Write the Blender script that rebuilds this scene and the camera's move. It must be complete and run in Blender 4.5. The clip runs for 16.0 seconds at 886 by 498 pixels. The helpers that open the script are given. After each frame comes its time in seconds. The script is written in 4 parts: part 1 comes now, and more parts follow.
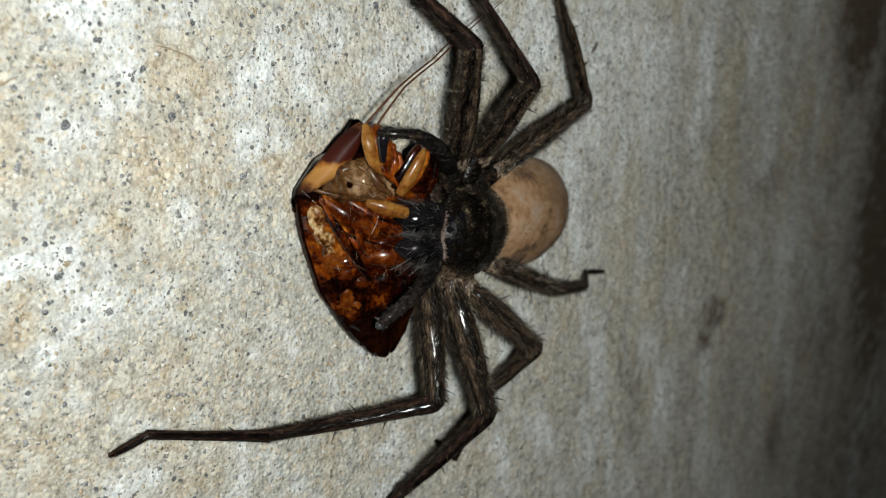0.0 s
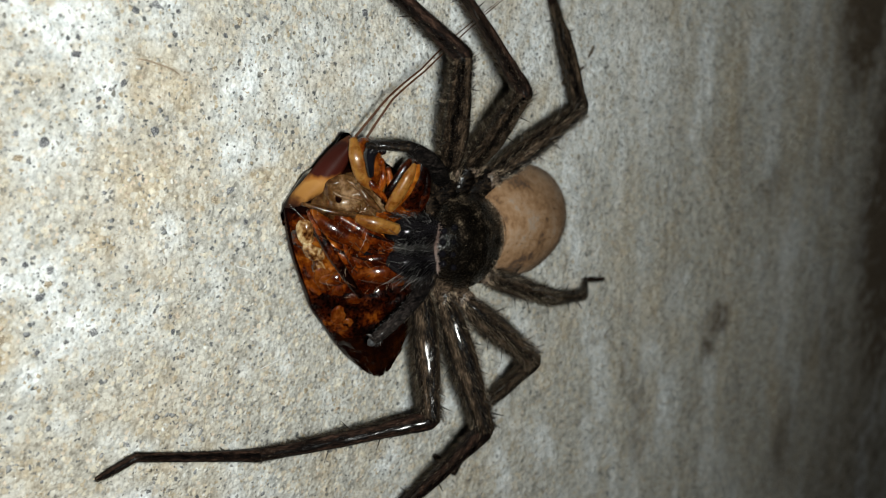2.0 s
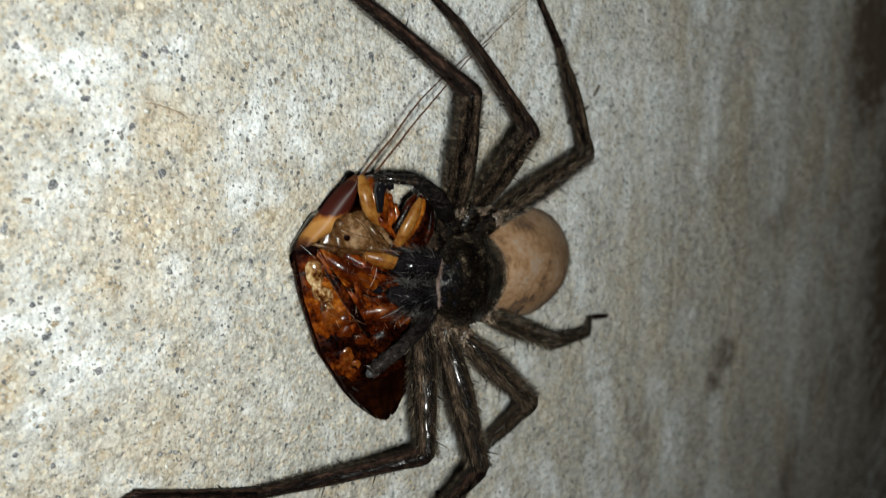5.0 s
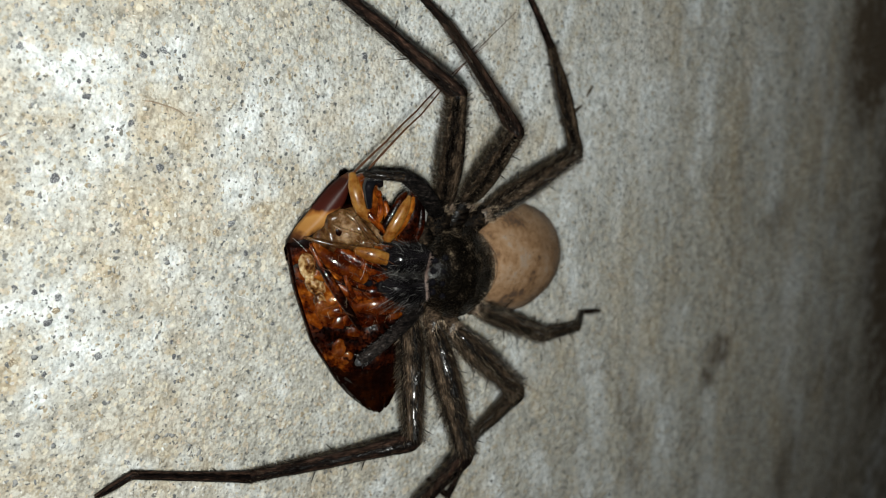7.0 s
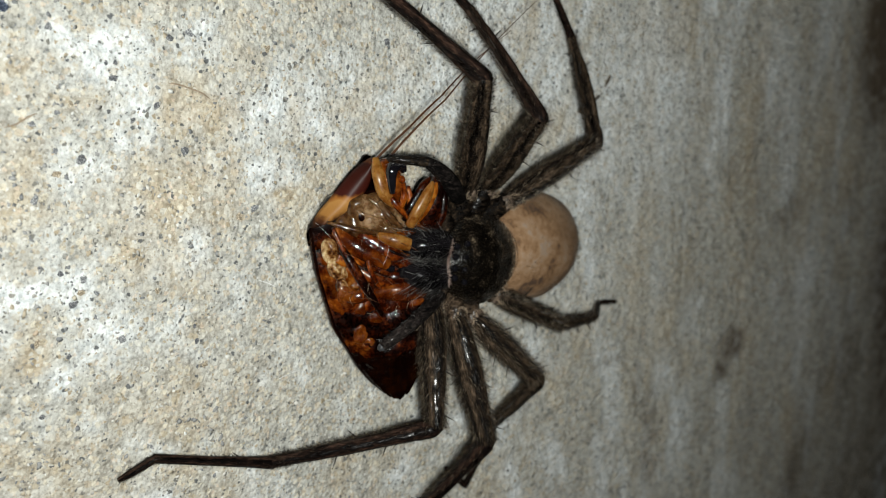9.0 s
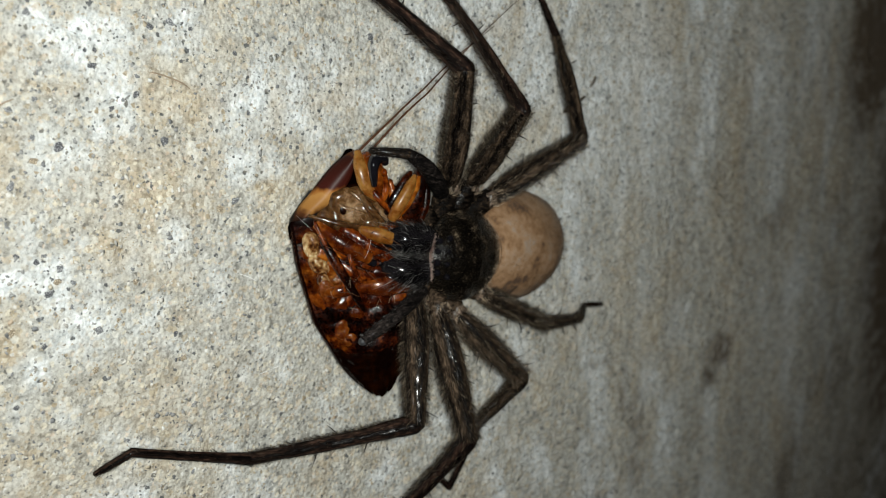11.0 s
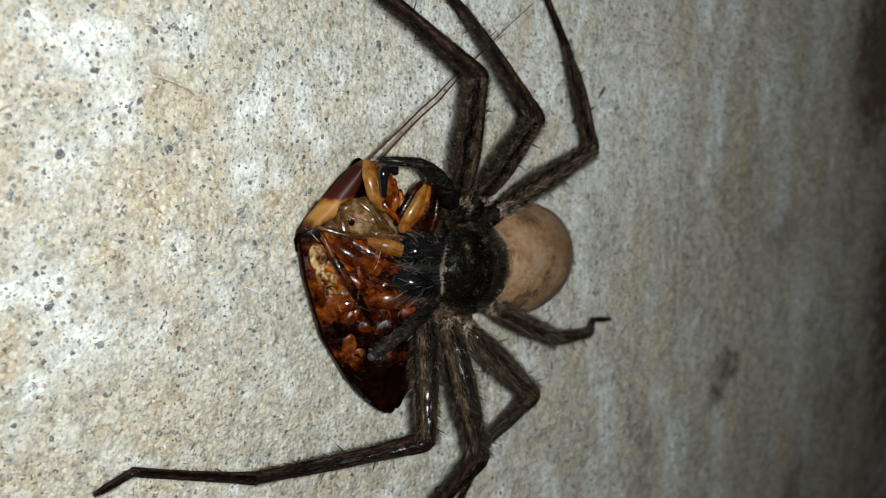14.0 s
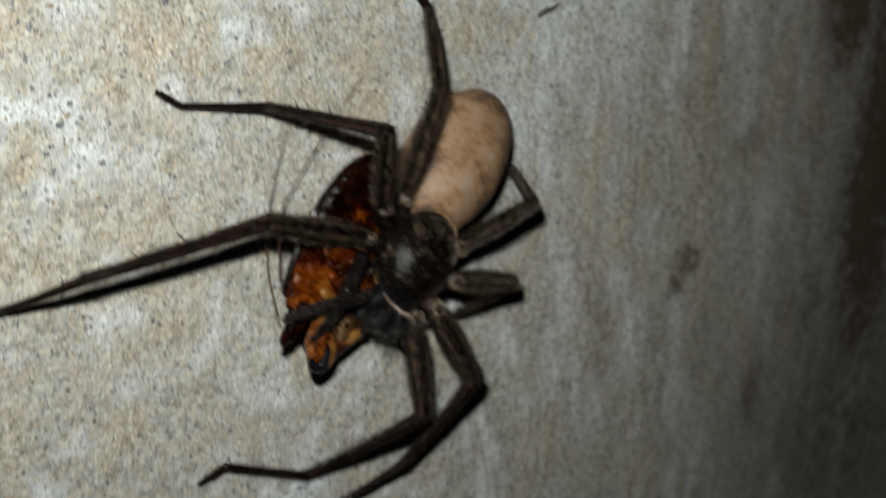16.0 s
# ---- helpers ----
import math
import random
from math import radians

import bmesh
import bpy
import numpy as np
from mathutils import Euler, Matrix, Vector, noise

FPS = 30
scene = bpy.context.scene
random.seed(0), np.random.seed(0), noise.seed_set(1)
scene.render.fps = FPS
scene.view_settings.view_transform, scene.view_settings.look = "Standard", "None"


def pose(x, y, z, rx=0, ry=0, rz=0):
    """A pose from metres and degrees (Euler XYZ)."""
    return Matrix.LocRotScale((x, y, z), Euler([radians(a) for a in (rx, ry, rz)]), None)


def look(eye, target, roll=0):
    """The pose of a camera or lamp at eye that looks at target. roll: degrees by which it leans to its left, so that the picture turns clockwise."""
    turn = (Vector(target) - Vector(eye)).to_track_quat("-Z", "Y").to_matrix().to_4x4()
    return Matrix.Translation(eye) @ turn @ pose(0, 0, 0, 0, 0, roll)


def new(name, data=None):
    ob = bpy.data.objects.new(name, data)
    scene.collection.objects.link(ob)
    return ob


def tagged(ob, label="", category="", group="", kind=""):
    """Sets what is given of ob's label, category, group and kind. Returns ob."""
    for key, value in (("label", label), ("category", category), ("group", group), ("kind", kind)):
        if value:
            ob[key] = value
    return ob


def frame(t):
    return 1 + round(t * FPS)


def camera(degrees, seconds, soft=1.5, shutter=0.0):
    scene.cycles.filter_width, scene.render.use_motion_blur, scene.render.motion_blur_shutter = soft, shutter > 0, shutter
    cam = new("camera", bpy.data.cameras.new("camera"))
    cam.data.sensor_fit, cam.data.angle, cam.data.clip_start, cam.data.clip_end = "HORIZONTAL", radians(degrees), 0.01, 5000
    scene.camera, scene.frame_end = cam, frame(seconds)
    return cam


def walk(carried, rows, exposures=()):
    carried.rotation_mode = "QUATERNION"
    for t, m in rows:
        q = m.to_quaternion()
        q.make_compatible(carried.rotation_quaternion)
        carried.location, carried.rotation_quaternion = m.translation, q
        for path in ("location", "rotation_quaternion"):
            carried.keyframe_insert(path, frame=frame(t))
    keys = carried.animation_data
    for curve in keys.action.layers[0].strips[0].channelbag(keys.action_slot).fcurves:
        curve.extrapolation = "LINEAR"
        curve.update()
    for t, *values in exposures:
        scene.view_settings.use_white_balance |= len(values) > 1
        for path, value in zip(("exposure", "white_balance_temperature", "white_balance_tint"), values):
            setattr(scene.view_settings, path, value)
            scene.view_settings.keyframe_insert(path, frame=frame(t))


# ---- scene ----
# A large brown spider feeds on a cockroach on a concrete wall at night, lit by a small torch beside the lens.
# Wall coordinates: x along the wall, z up it, y into it (a height h off the wall is y = -h). All build numbers in millimetres.
S = 0.001

# ---- camera ----
cam = camera(46.0, 16.0, soft=1.0, shutter=0.65)
cam.data.dof.use_dof = True
cam.data.dof.focus_distance = 0.095
cam.data.dof.aperture_fstop = 42.0
PATH = [
    (0, -77.45, -80.27, 27.88, 76.000, 0.000, -44.000),
    (0.5, -76.76, -79.40, 26.93, 76.012, 0.056, -44.024),
    (1, -76.01, -79.07, 27.13, 76.123, -0.020, -44.094),
    (1.5, -75.50, -79.11, 27.70, 76.028, 0.290, -43.769),
    (2, -74.80, -79.17, 28.42, 76.010, 0.815, -43.879),
    (2.5, -73.35, -79.44, 29.16, 75.891, 0.664, -43.777),
    (3, -72.58, -77.68, 27.42, 75.775, 0.389, -43.811),
    (3.5, -70.64, -78.31, 27.97, 76.292, 0.864, -43.578),
    (4, -71.86, -78.93, 28.45, 76.790, 1.097, -43.581),
    (4.5, -72.75, -80.29, 28.68, 77.102, 0.696, -43.366),
    (5, -74.40, -80.36, 30.37, 77.203, 0.523, -43.005),
    (5.2, -74.17, -80.81, 31.34, 76.867, 0.010, -42.739),
    (7.3, -74.57, -85.21, 30.72, 77.015, 0.265, -41.717),
    (7.5, -75.30, -84.64, 29.81, 77.069, 0.251, -41.975),
    (8, -74.70, -84.60, 27.70, 77.348, 0.419, -42.009),
    (8.2, -76.00, -84.20, 29.02, 77.126, 0.035, -41.784),
    (10.3, -76.66, -83.61, 29.52, 77.135, -0.039, -41.738),
    (10.5, -76.90, -84.34, 29.04, 77.354, 0.042, -41.448),
    (11, -75.37, -84.44, 26.49, 78.415, -0.212, -42.031),
    (11.5, -76.51, -83.82, 24.90, 79.282, 0.008, -42.280),
    (12, -76.31, -82.09, 23.76, 79.139, -0.434, -42.460),
    (12.5, -76.86, -79.58, 23.98, 79.075, -0.555, -42.410),
    (13, -74.85, -79.93, 25.15, 79.319, -0.418, -42.715),
    (13.5, -75.52, -80.49, 25.35, 79.117, -0.442, -42.384),
    (14, -75.16, -81.11, 25.31, 79.454, -0.313, -42.639),
    (14.5, -74.10, -82.68, 26.20, 79.485, -0.337, -42.465),
    (15, -75.62, -83.84, 26.40, 79.757, -0.183, -42.278),
    (15.5, -77.64, -91.69, 24.31, 77.787, -1.531, -39.950),
    (16, -79.38, -100.66, 16.14, 77.804, -2.072, -39.688),
]
walk(cam, [(t, pose(x * S, y * S, z * S, rx, ry, rz)) for t, x, y, z, rx, ry, rz in PATH], [(0.0, 0.0), (2.5, 0.0), (3.5, 0.12), (4.5, 0.02), (8.2, 0.0), (10.5, -0.12), (11.5, -0.05), (12.5, -0.03), (14.8, -0.04), (15.0, -0.12), (15.2, -0.16), (15.5, -0.24), (16.0, -0.25)])

# ---- light: night, one small torch beside the lens ----
world = bpy.data.worlds.new("night")
world.use_nodes = True
world.node_tree.nodes["Background"].inputs["Color"].default_value = (0.30, 0.38, 0.50, 1)
world.node_tree.nodes["Background"].inputs["Strength"].default_value = 0.001
scene.world = world
scene.view_settings.exposure = 0.0
lamp = bpy.data.lights.new("torch", "SPOT")
lamp.spot_size, lamp.spot_blend = radians(124), 1.0
lamp.energy = 0.725
lamp.color = (0.966, 1.0, 0.948)
lamp.shadow_soft_size = 0.0022
torch = new("torch", lamp)
torch.matrix_world = look((-73.6 * S, -85.3 * S, 26.5 * S), (-7.0 * S, 0, 12.0 * S))


# ---- materials ----
def shader(name):
    m = bpy.data.materials.new(name)
    m.use_nodes = True
    nt = m.node_tree
    return m, nt, nt.nodes["Principled BSDF"]


def node(nt, kind, inputs=None, operation="", attribute_name=""):
    n = nt.nodes.new(kind)
    if operation:
        n.operation = operation
    if attribute_name:
        n.attribute_name = attribute_name
    for k, v in (inputs or {}).items():
        if isinstance(v, bpy.types.NodeSocket):
            nt.links.new(v, n.inputs[k])
        else:
            n.inputs[k].default_value = v
    return n


def ramp(nt, fac, stops, mode="LINEAR"):
    n = node(nt, "ShaderNodeValToRGB", {"Fac": fac})
    n.color_ramp.interpolation = mode
    while len(n.color_ramp.elements) < len(stops):
        n.color_ramp.elements.new(0.5)
    for e, (p, c) in zip(n.color_ramp.elements, stops):
        e.position, e.color = p, (*c, 1)
    return n.outputs["Color"]


def mix(nt, fac, a, b, blend="MIX"):
    n = node(nt, "ShaderNodeMix")
    n.data_type, n.blend_type = "RGBA", blend
    for sock, v in ((n.inputs[0], fac), (n.inputs[6], a), (n.inputs[7], b)):
        if isinstance(v, bpy.types.NodeSocket):
            nt.links.new(v, sock)
        else:
            sock.default_value = v if isinstance(v, (int, float)) else (*v, 1)
    return n.outputs[2]


def tex_noise(nt, scale, detail=4.0, rough=0.6, vec=None):
    n = node(nt, "ShaderNodeTexNoise", {"Scale": scale, "Detail": detail, "Roughness": rough})
    nt.links.new(vec if vec else node(nt, "ShaderNodeTexCoord").outputs["Object"], n.inputs["Vector"])
    return n.outputs["Fac"]


def bump(nt, bsdf, height, strength, distance):
    n = node(nt, "ShaderNodeBump", {"Height": height, "Strength": strength, "Distance": distance})
    nt.links.new(n.outputs["Normal"], bsdf.inputs["Normal"])


def concrete():
    m, nt, b = shader("concrete")
    vec = node(nt, "ShaderNodeTexCoord").outputs["Object"]
    tone = node(nt, "ShaderNodeSeparateColor", {"Color": node(nt, "ShaderNodeAttribute", attribute_name="tone").outputs["Color"]})
    grain = tex_noise(nt, 900, 6, 0.7, vec)
    base = ramp(nt, grain, [(0.32, (0.17, 0.165, 0.145)), (0.46, (0.37, 0.365, 0.335)), (0.60, (0.50, 0.497, 0.462)), (0.78, (0.66, 0.66, 0.635))])
    white = ramp(nt, grain, [(0.30, (0.33, 0.36, 0.37)), (0.5, (0.66, 0.69, 0.705)), (0.7, (0.83, 0.855, 0.87))])
    tan = ramp(nt, grain, [(0.30, (0.25, 0.20, 0.135)), (0.5, (0.44, 0.38, 0.285)), (0.72, (0.59, 0.54, 0.44))])
    col = mix(nt, tone.outputs[0], base, white)
    col = mix(nt, tone.outputs[1], col, tan)
    # sand grains: round spots of dark, ochre and pale sand in the cement
    warp = node(nt, "ShaderNodeTexNoise", {"Scale": 2600.0, "Detail": 3.0, "Vector": vec}).outputs["Color"]
    bent = node(nt, "ShaderNodeVectorMath", {0: vec, 1: node(nt, "ShaderNodeVectorMath", {0: warp, 1: (0.00055,) * 3}, operation="MULTIPLY").outputs[0]}, operation="ADD").outputs[0]
    for scale, dark, ochre, reach in ((1500, 0.125, 0.18, 0.34), (3000, 0.12, 0.19, 0.36)):
        v = node(nt, "ShaderNodeTexVoronoi", {"Scale": float(scale), "Vector": bent})
        pick = node(nt, "ShaderNodeSeparateColor", {"Color": v.outputs["Color"]})
        spot = ramp(nt, v.outputs["Distance"], [(reach - 0.02, (1, 1, 1)), (reach + 0.03, (0, 0, 0))])
        some = ramp(nt, pick.outputs[0], [(0.0, (1, 1, 1)), (ochre, (0, 0, 0)), (0.9, (0.3, 0.3, 0.3))], "CONSTANT")
        hue = ramp(nt, pick.outputs[0], [(0.0, (0.10, 0.105, 0.11)), (dark * 0.6, (0.17, 0.165, 0.15)), (dark, (0.35, 0.29, 0.20)), (0.9, (0.70, 0.70, 0.67))], "CONSTANT")
        mask = mix(nt, 1.0, spot, some, "MULTIPLY")
        mask = mix(nt, 1.0, mask, (0.95, 0.95, 0.95), "MULTIPLY")
        col = mix(nt, mask, col, hue)
    # larger sand grains bound in the cement, each of its own tint, thickest where the face is worn tan
    for scale, share in ((1150.0, 0.9), (2100.0, 0.9)):
        v = node(nt, "ShaderNodeTexVoronoi", {"Scale": scale, "Vector": bent})
        pick = node(nt, "ShaderNodeSeparateColor", {"Color": v.outputs["Color"]})
        tint = ramp(nt, pick.outputs[1], [(0.0, (0.42, 0.36, 0.26)), (0.14, (0.58, 0.56, 0.50)), (0.34, (0.50, 0.43, 0.33)), (0.48, (0.63, 0.58, 0.47)), (0.60, (0.46, 0.45, 0.41)), (0.74, (0.60, 0.50, 0.40)), (0.86, (0.67, 0.67, 0.65)), (0.96, (0.28, 0.25, 0.21))], "CONSTANT")
        inside = ramp(nt, v.outputs["Distance"], [(0.38, (share,) * 3), (0.43, (0, 0, 0))])
        chosen = ramp(nt, pick.outputs[2], [(0.0, (1, 1, 1)), (0.68, (0.0, 0.0, 0.0))], "CONSTANT")
        where = mix(nt, 1.0, mix(nt, 1.0, inside, chosen, "MULTIPLY"), mix(nt, tone.outputs[0], mix(nt, tone.outputs[1], (0.75,) * 3, (1.0,) * 3), (0.25,) * 3), "MULTIPLY")
        col = mix(nt, where, col, tint)
    fine = tex_noise(nt, 2400, 5, 0.75, vec)
    along = node(nt, "ShaderNodeSeparateXYZ", {"Vector": vec}).outputs[0]
    coarse = ramp(nt, node(nt, "ShaderNodeMath", {0: along, 1: 10.0}, operation="MULTIPLY").outputs[0], [(0.02, (0.9, 0.9, 0.9)), (0.5, (0.25, 0.25, 0.25))])
    col = mix(nt, coarse, col, ramp(nt, fine, [(0.34, (0.50, 0.49, 0.46)), (0.44, (0.88, 0.87, 0.86)), (0.56, (1, 1, 1)), (0.72, (1.0, 1.0, 1.0))]), "MULTIPLY")
    pit = tex_noise(nt, 1250, 3, 0.6, vec)
    col = mix(nt, ramp(nt, pit, [(0.29, (0.85, 0.85, 0.85)), (0.35, (0, 0, 0))]), col, (0.13, 0.125, 0.115))
    stain = tex_noise(nt, 260, 5, 0.65, vec)
    col = mix(nt, 0.55, col, ramp(nt, stain, [(0.3, (0.62, 0.58, 0.52)), (0.6, (1, 1, 1))]), "MULTIPLY")
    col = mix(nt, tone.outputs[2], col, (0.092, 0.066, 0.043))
    nt.links.new(col, b.inputs["Base Color"])
    b.inputs["Roughness"].default_value = 0.85
    b.inputs["Specular IOR Level"].default_value = 0.25
    v = node(nt, "ShaderNodeTexVoronoi", {"Scale": 2300.0, "Vector": vec})
    height = node(nt, "ShaderNodeMath", {0: tex_noise(nt, 2600, 6, 0.7, vec), 1: v.outputs["Distance"]}, operation="SUBTRACT")
    bump(nt, b, height.outputs[0], 0.7, 0.00024)
    return m


def stone(name, lo, hi):
    """A speckled mineral grain bound in the cement."""
    m, nt, b = shader(name)
    r = node(nt, "ShaderNodeObjectInfo").outputs["Random"]
    a = mix(nt, r, lo, hi)
    fleck = tex_noise(nt, 3800, 5, 0.75)
    col = mix(nt, ramp(nt, fleck, [(0.44, (0, 0, 0)), (0.60, (1, 1, 1))]), tuple(0.45 * c for c in lo), a)
    col = mix(nt, ramp(nt, fleck, [(0.54, (0, 0, 0)), (0.62, (1, 1, 1))]), col, tuple(min(1, c * 1.5 + 0.16) for c in hi))
    nt.links.new(col, b.inputs["Base Color"])
    b.inputs["Roughness"].default_value = 0.75
    b.inputs["Specular IOR Level"].default_value = 0.2
    bump(nt, b, fleck, 0.8, 0.0002)
    return m


def sand():
    m, nt, b = shader("sand")
    r = node(nt, "ShaderNodeNewGeometry").outputs["Random Per Island"]
    col = ramp(nt, r, [(0, (0.16, 0.165, 0.17)), (0.18, (0.23, 0.23, 0.225)), (0.44, (0.31, 0.30, 0.275)), (0.64, (0.36, 0.31, 0.23)), (0.72, (0.42, 0.38, 0.30)), (0.80, (0.50, 0.48, 0.44)), (0.95, (0.58, 0.58, 0.56)), (0.985, (0.36, 0.28, 0.20))], "CONSTANT")
    nt.links.new(col, b.inputs["Base Color"])
    b.inputs["Roughness"].default_value = 0.55
    return m


def hide(name, stops, scale, rough, bumpy=0.0001, coat=0.0, spec=0.5, wax=0.0):
    m, nt, b = shader(name)
    n1, n2 = tex_noise(nt, scale, 5, 0.65), tex_noise(nt, scale * 7, 3, 0.6)
    fac = node(nt, "ShaderNodeMath", {0: n1, 1: node(nt, "ShaderNodeMath", {0: n2, 1: 0.35}, operation="MULTIPLY").outputs[0]}, operation="ADD")
    nt.links.new(ramp(nt, fac.outputs[0], stops), b.inputs["Base Color"])
    nt.links.new(ramp(nt, n2, [(0.3, (rough * 0.7,) * 3), (0.7, (min(1, rough * 1.25),) * 3)]), b.inputs["Roughness"])
    b.inputs["Coat Weight"].default_value, b.inputs["Coat Roughness"].default_value = coat, 0.04
    b.inputs["Subsurface Weight"].default_value, b.inputs["Subsurface Scale"].default_value = wax, 0.0008
    b.inputs["Subsurface Radius"].default_value = (1.0, 0.35, 0.12)
    b.inputs["Specular IOR Level"].default_value = spec
    bump(nt, b, n2, 0.5, bumpy)
    nt.links.new(b.inputs["Normal"].links[0].from_socket, b.inputs["Coat Normal"])
    return m


CONCRETE = concrete()
DARK_STONE = stone("dark_stone", (0.15, 0.155, 0.17), (0.24, 0.24, 0.245))
GREY_STONE = stone("grey_stone", (0.26, 0.27, 0.285), (0.36, 0.36, 0.365))
OCHRE_STONE = stone("ochre_stone", (0.42, 0.34, 0.24), (0.52, 0.45, 0.34))
SAND = sand()
def leg_skin(name, dark, pale, gloss, polish=0.09):
    """Skin with bare black stripes along the piece between bands of golden brown fur."""
    m, nt, b = shader(name)
    pos = node(nt, "ShaderNodeTexCoord").outputs["Object"]
    sep = node(nt, "ShaderNodeSeparateXYZ", {"Vector": pos})
    turn = node(nt, "ShaderNodeMath", {0: sep.outputs[2], 1: sep.outputs[1]}, operation="ARCTAN2").outputs[0]
    wave = node(nt, "ShaderNodeMath", {0: node(nt, "ShaderNodeMath", {0: turn, 1: 5.0}, operation="MULTIPLY").outputs[0]}, operation="COSINE").outputs[0]
    long = node(nt, "ShaderNodeMapping", {"Vector": pos, "Scale": (0.22, 1.0, 1.0)}).outputs["Vector"]
    n1, n2, n3 = tex_noise(nt, 420, 4, 0.65), tex_noise(nt, 7000, 2, 0.6, node(nt, "ShaderNodeMapping", {"Vector": pos, "Scale": (0.28, 1.0, 1.0)}).outputs["Vector"]), tex_noise(nt, 3000, 3, 0.6, long)
    band = node(nt, "ShaderNodeMath", {0: node(nt, "ShaderNodeMath", {0: wave, 1: 0.13}, operation="MULTIPLY").outputs[0], 1: n3}, operation="ADD").outputs[0]
    at = node(nt, "ShaderNodeMath", {0: band, 1: node(nt, "ShaderNodeMath", {0: n1, 1: 0.30}, operation="MULTIPLY").outputs[0]}, operation="ADD").outputs[0]
    fur = ramp(nt, at, [(0.54, dark), (0.64, tuple(0.36 * c for c in pale)), (0.76, tuple(0.85 * c for c in pale)), (0.88, tuple(1.7 * c for c in pale))])
    nt.links.new(mix(nt, 1.0, fur, ramp(nt, n2, [(0.36, (0.25, 0.23, 0.22)), (0.5, (0.70, 0.68, 0.66)), (0.62, (1.5, 1.46, 1.42))]), "MULTIPLY"), b.inputs["Base Color"])
    bare = ramp(nt, at, [(0.43, (0.9, 0.9, 0.9)), (0.53, (0, 0, 0))])
    shine = ramp(nt, n3, [(0.64, (0, 0, 0)), (0.68, (0.8, 0.8, 0.8))])
    bare = mix(nt, 1.0, bare, shine, "LIGHTEN")
    nt.links.new(mix(nt, bare, (0.8,) * 3, (gloss,) * 3), b.inputs["Roughness"])
    nt.links.new(mix(nt, bare, (0.05,) * 3, (0.14,) * 3), b.inputs["Specular IOR Level"])
    # worn smooth patches give a thin line of light along the piece
    nt.links.new(ramp(nt, n1, [(0.46, (0, 0, 0)), (0.56, (polish,) * 3)]), b.inputs["Coat Weight"])
    b.inputs["Coat Roughness"].default_value = 0.10
    bump(nt, b, n3, 0.8, 0.00012)
    return m


LEG = leg_skin("leg_skin", (0.0022, 0.0015, 0.0011), (0.037, 0.0255, 0.0170), 0.12, 0.12)
PALP = leg_skin("palp_skin", (0.0016, 0.0013, 0.0013), (0.015, 0.012, 0.011), 0.2)
LEG_DARK = leg_skin("leg_skin_dark", (0.0018, 0.0009, 0.0007), (0.019, 0.0105, 0.0075), 0.14, 0.26)
CARAPACE = hide("carapace_skin", [(0.58, (0.0016, 0.0012, 0.0009)), (0.71, (0.0042, 0.0032, 0.0022)), (0.80, (0.018, 0.013, 0.009)), (0.89, (0.09, 0.068, 0.045))], 620, 0.26, 0.00014, spec=0.16)
JAW = hide("jaw_skin", [(0.6, (0.0018, 0.0016, 0.0018)), (0.8, (0.008, 0.007, 0.008))], 600, 0.08, 0.00005, spec=0.3)
BELLY = hide("abdomen_skin", [(0.54, (0.075, 0.046, 0.031)), (0.63, (0.175, 0.098, 0.050)), (0.70, (0.232, 0.138, 0.076)), (0.80, (0.272, 0.180, 0.115)), (0.90, (0.255, 0.200, 0.158))], 240, 0.55, 0.00016, spec=0.28)
HAIR = hide("hair", [(0.54, (0.004, 0.0027, 0.002)), (0.70, (0.026, 0.018, 0.0115)), (0.86, (0.20, 0.15, 0.10))], 900, 0.6, spec=0.1)
PALE_HAIR = hide("pale_hair", [(0.4, (0.20, 0.14, 0.09)), (0.8, (0.34, 0.26, 0.18))], 900, 0.6)
SPINE = hide("spine_black", [(0.4, (0.006, 0.005, 0.004)), (0.8, (0.02, 0.016, 0.012))], 900, 0.35)
RUST_HAIR = hide("rust_hair", [(0.5, (0.16, 0.08, 0.06)), (0.75, (0.50, 0.38, 0.33))], 900, 0.6)
AMBER = hide("amber_shell", [(0.56, (0.009, 0.0011, 0.0002)), (0.66, (0.038, 0.0052, 0.0005)), (0.76, (0.135, 0.027, 0.0023)), (0.88, (0.32, 0.105, 0.0125))], 240, 0.24, 0.00014, coat=0.85, spec=0.1, wax=0.1)
BAR = hide("bar_shell", [(0.56, (0.020, 0.0026, 0.0003)), (0.67, (0.052, 0.0088, 0.0008)), (0.77, (0.155, 0.042, 0.0042)), (0.88, (0.28, 0.105, 0.0135))], 170, 0.24, 0.00009, coat=0.85, spec=0.1, wax=0.1)
LOBE = hide("lobe_shell", [(0.56, (0.022, 0.0032, 0.0004)), (0.68, (0.046, 0.0080, 0.0008)), (0.82, (0.115, 0.031, 0.0038))], 300, 0.28, 0.00014, coat=0.4, spec=0.1, wax=0.2)
FAT = hide("fat_tissue", [(0.58, (0.03, 0.008, 0.0015)), (0.67, (0.13, 0.056, 0.016)), (0.77, (0.33, 0.22, 0.105)), (0.88, (0.56, 0.46, 0.29))], 520, 0.24, 0.0001, coat=0.7, spec=0.2, wax=0.1)
HONEY = hide("honey_shell", [(0.54, (0.060, 0.015, 0.0016)), (0.67, (0.110, 0.038, 0.006)), (0.82, (0.20, 0.095, 0.021))], 200, 0.30, 0.00004, coat=0.4, spec=0.15, wax=0.15)
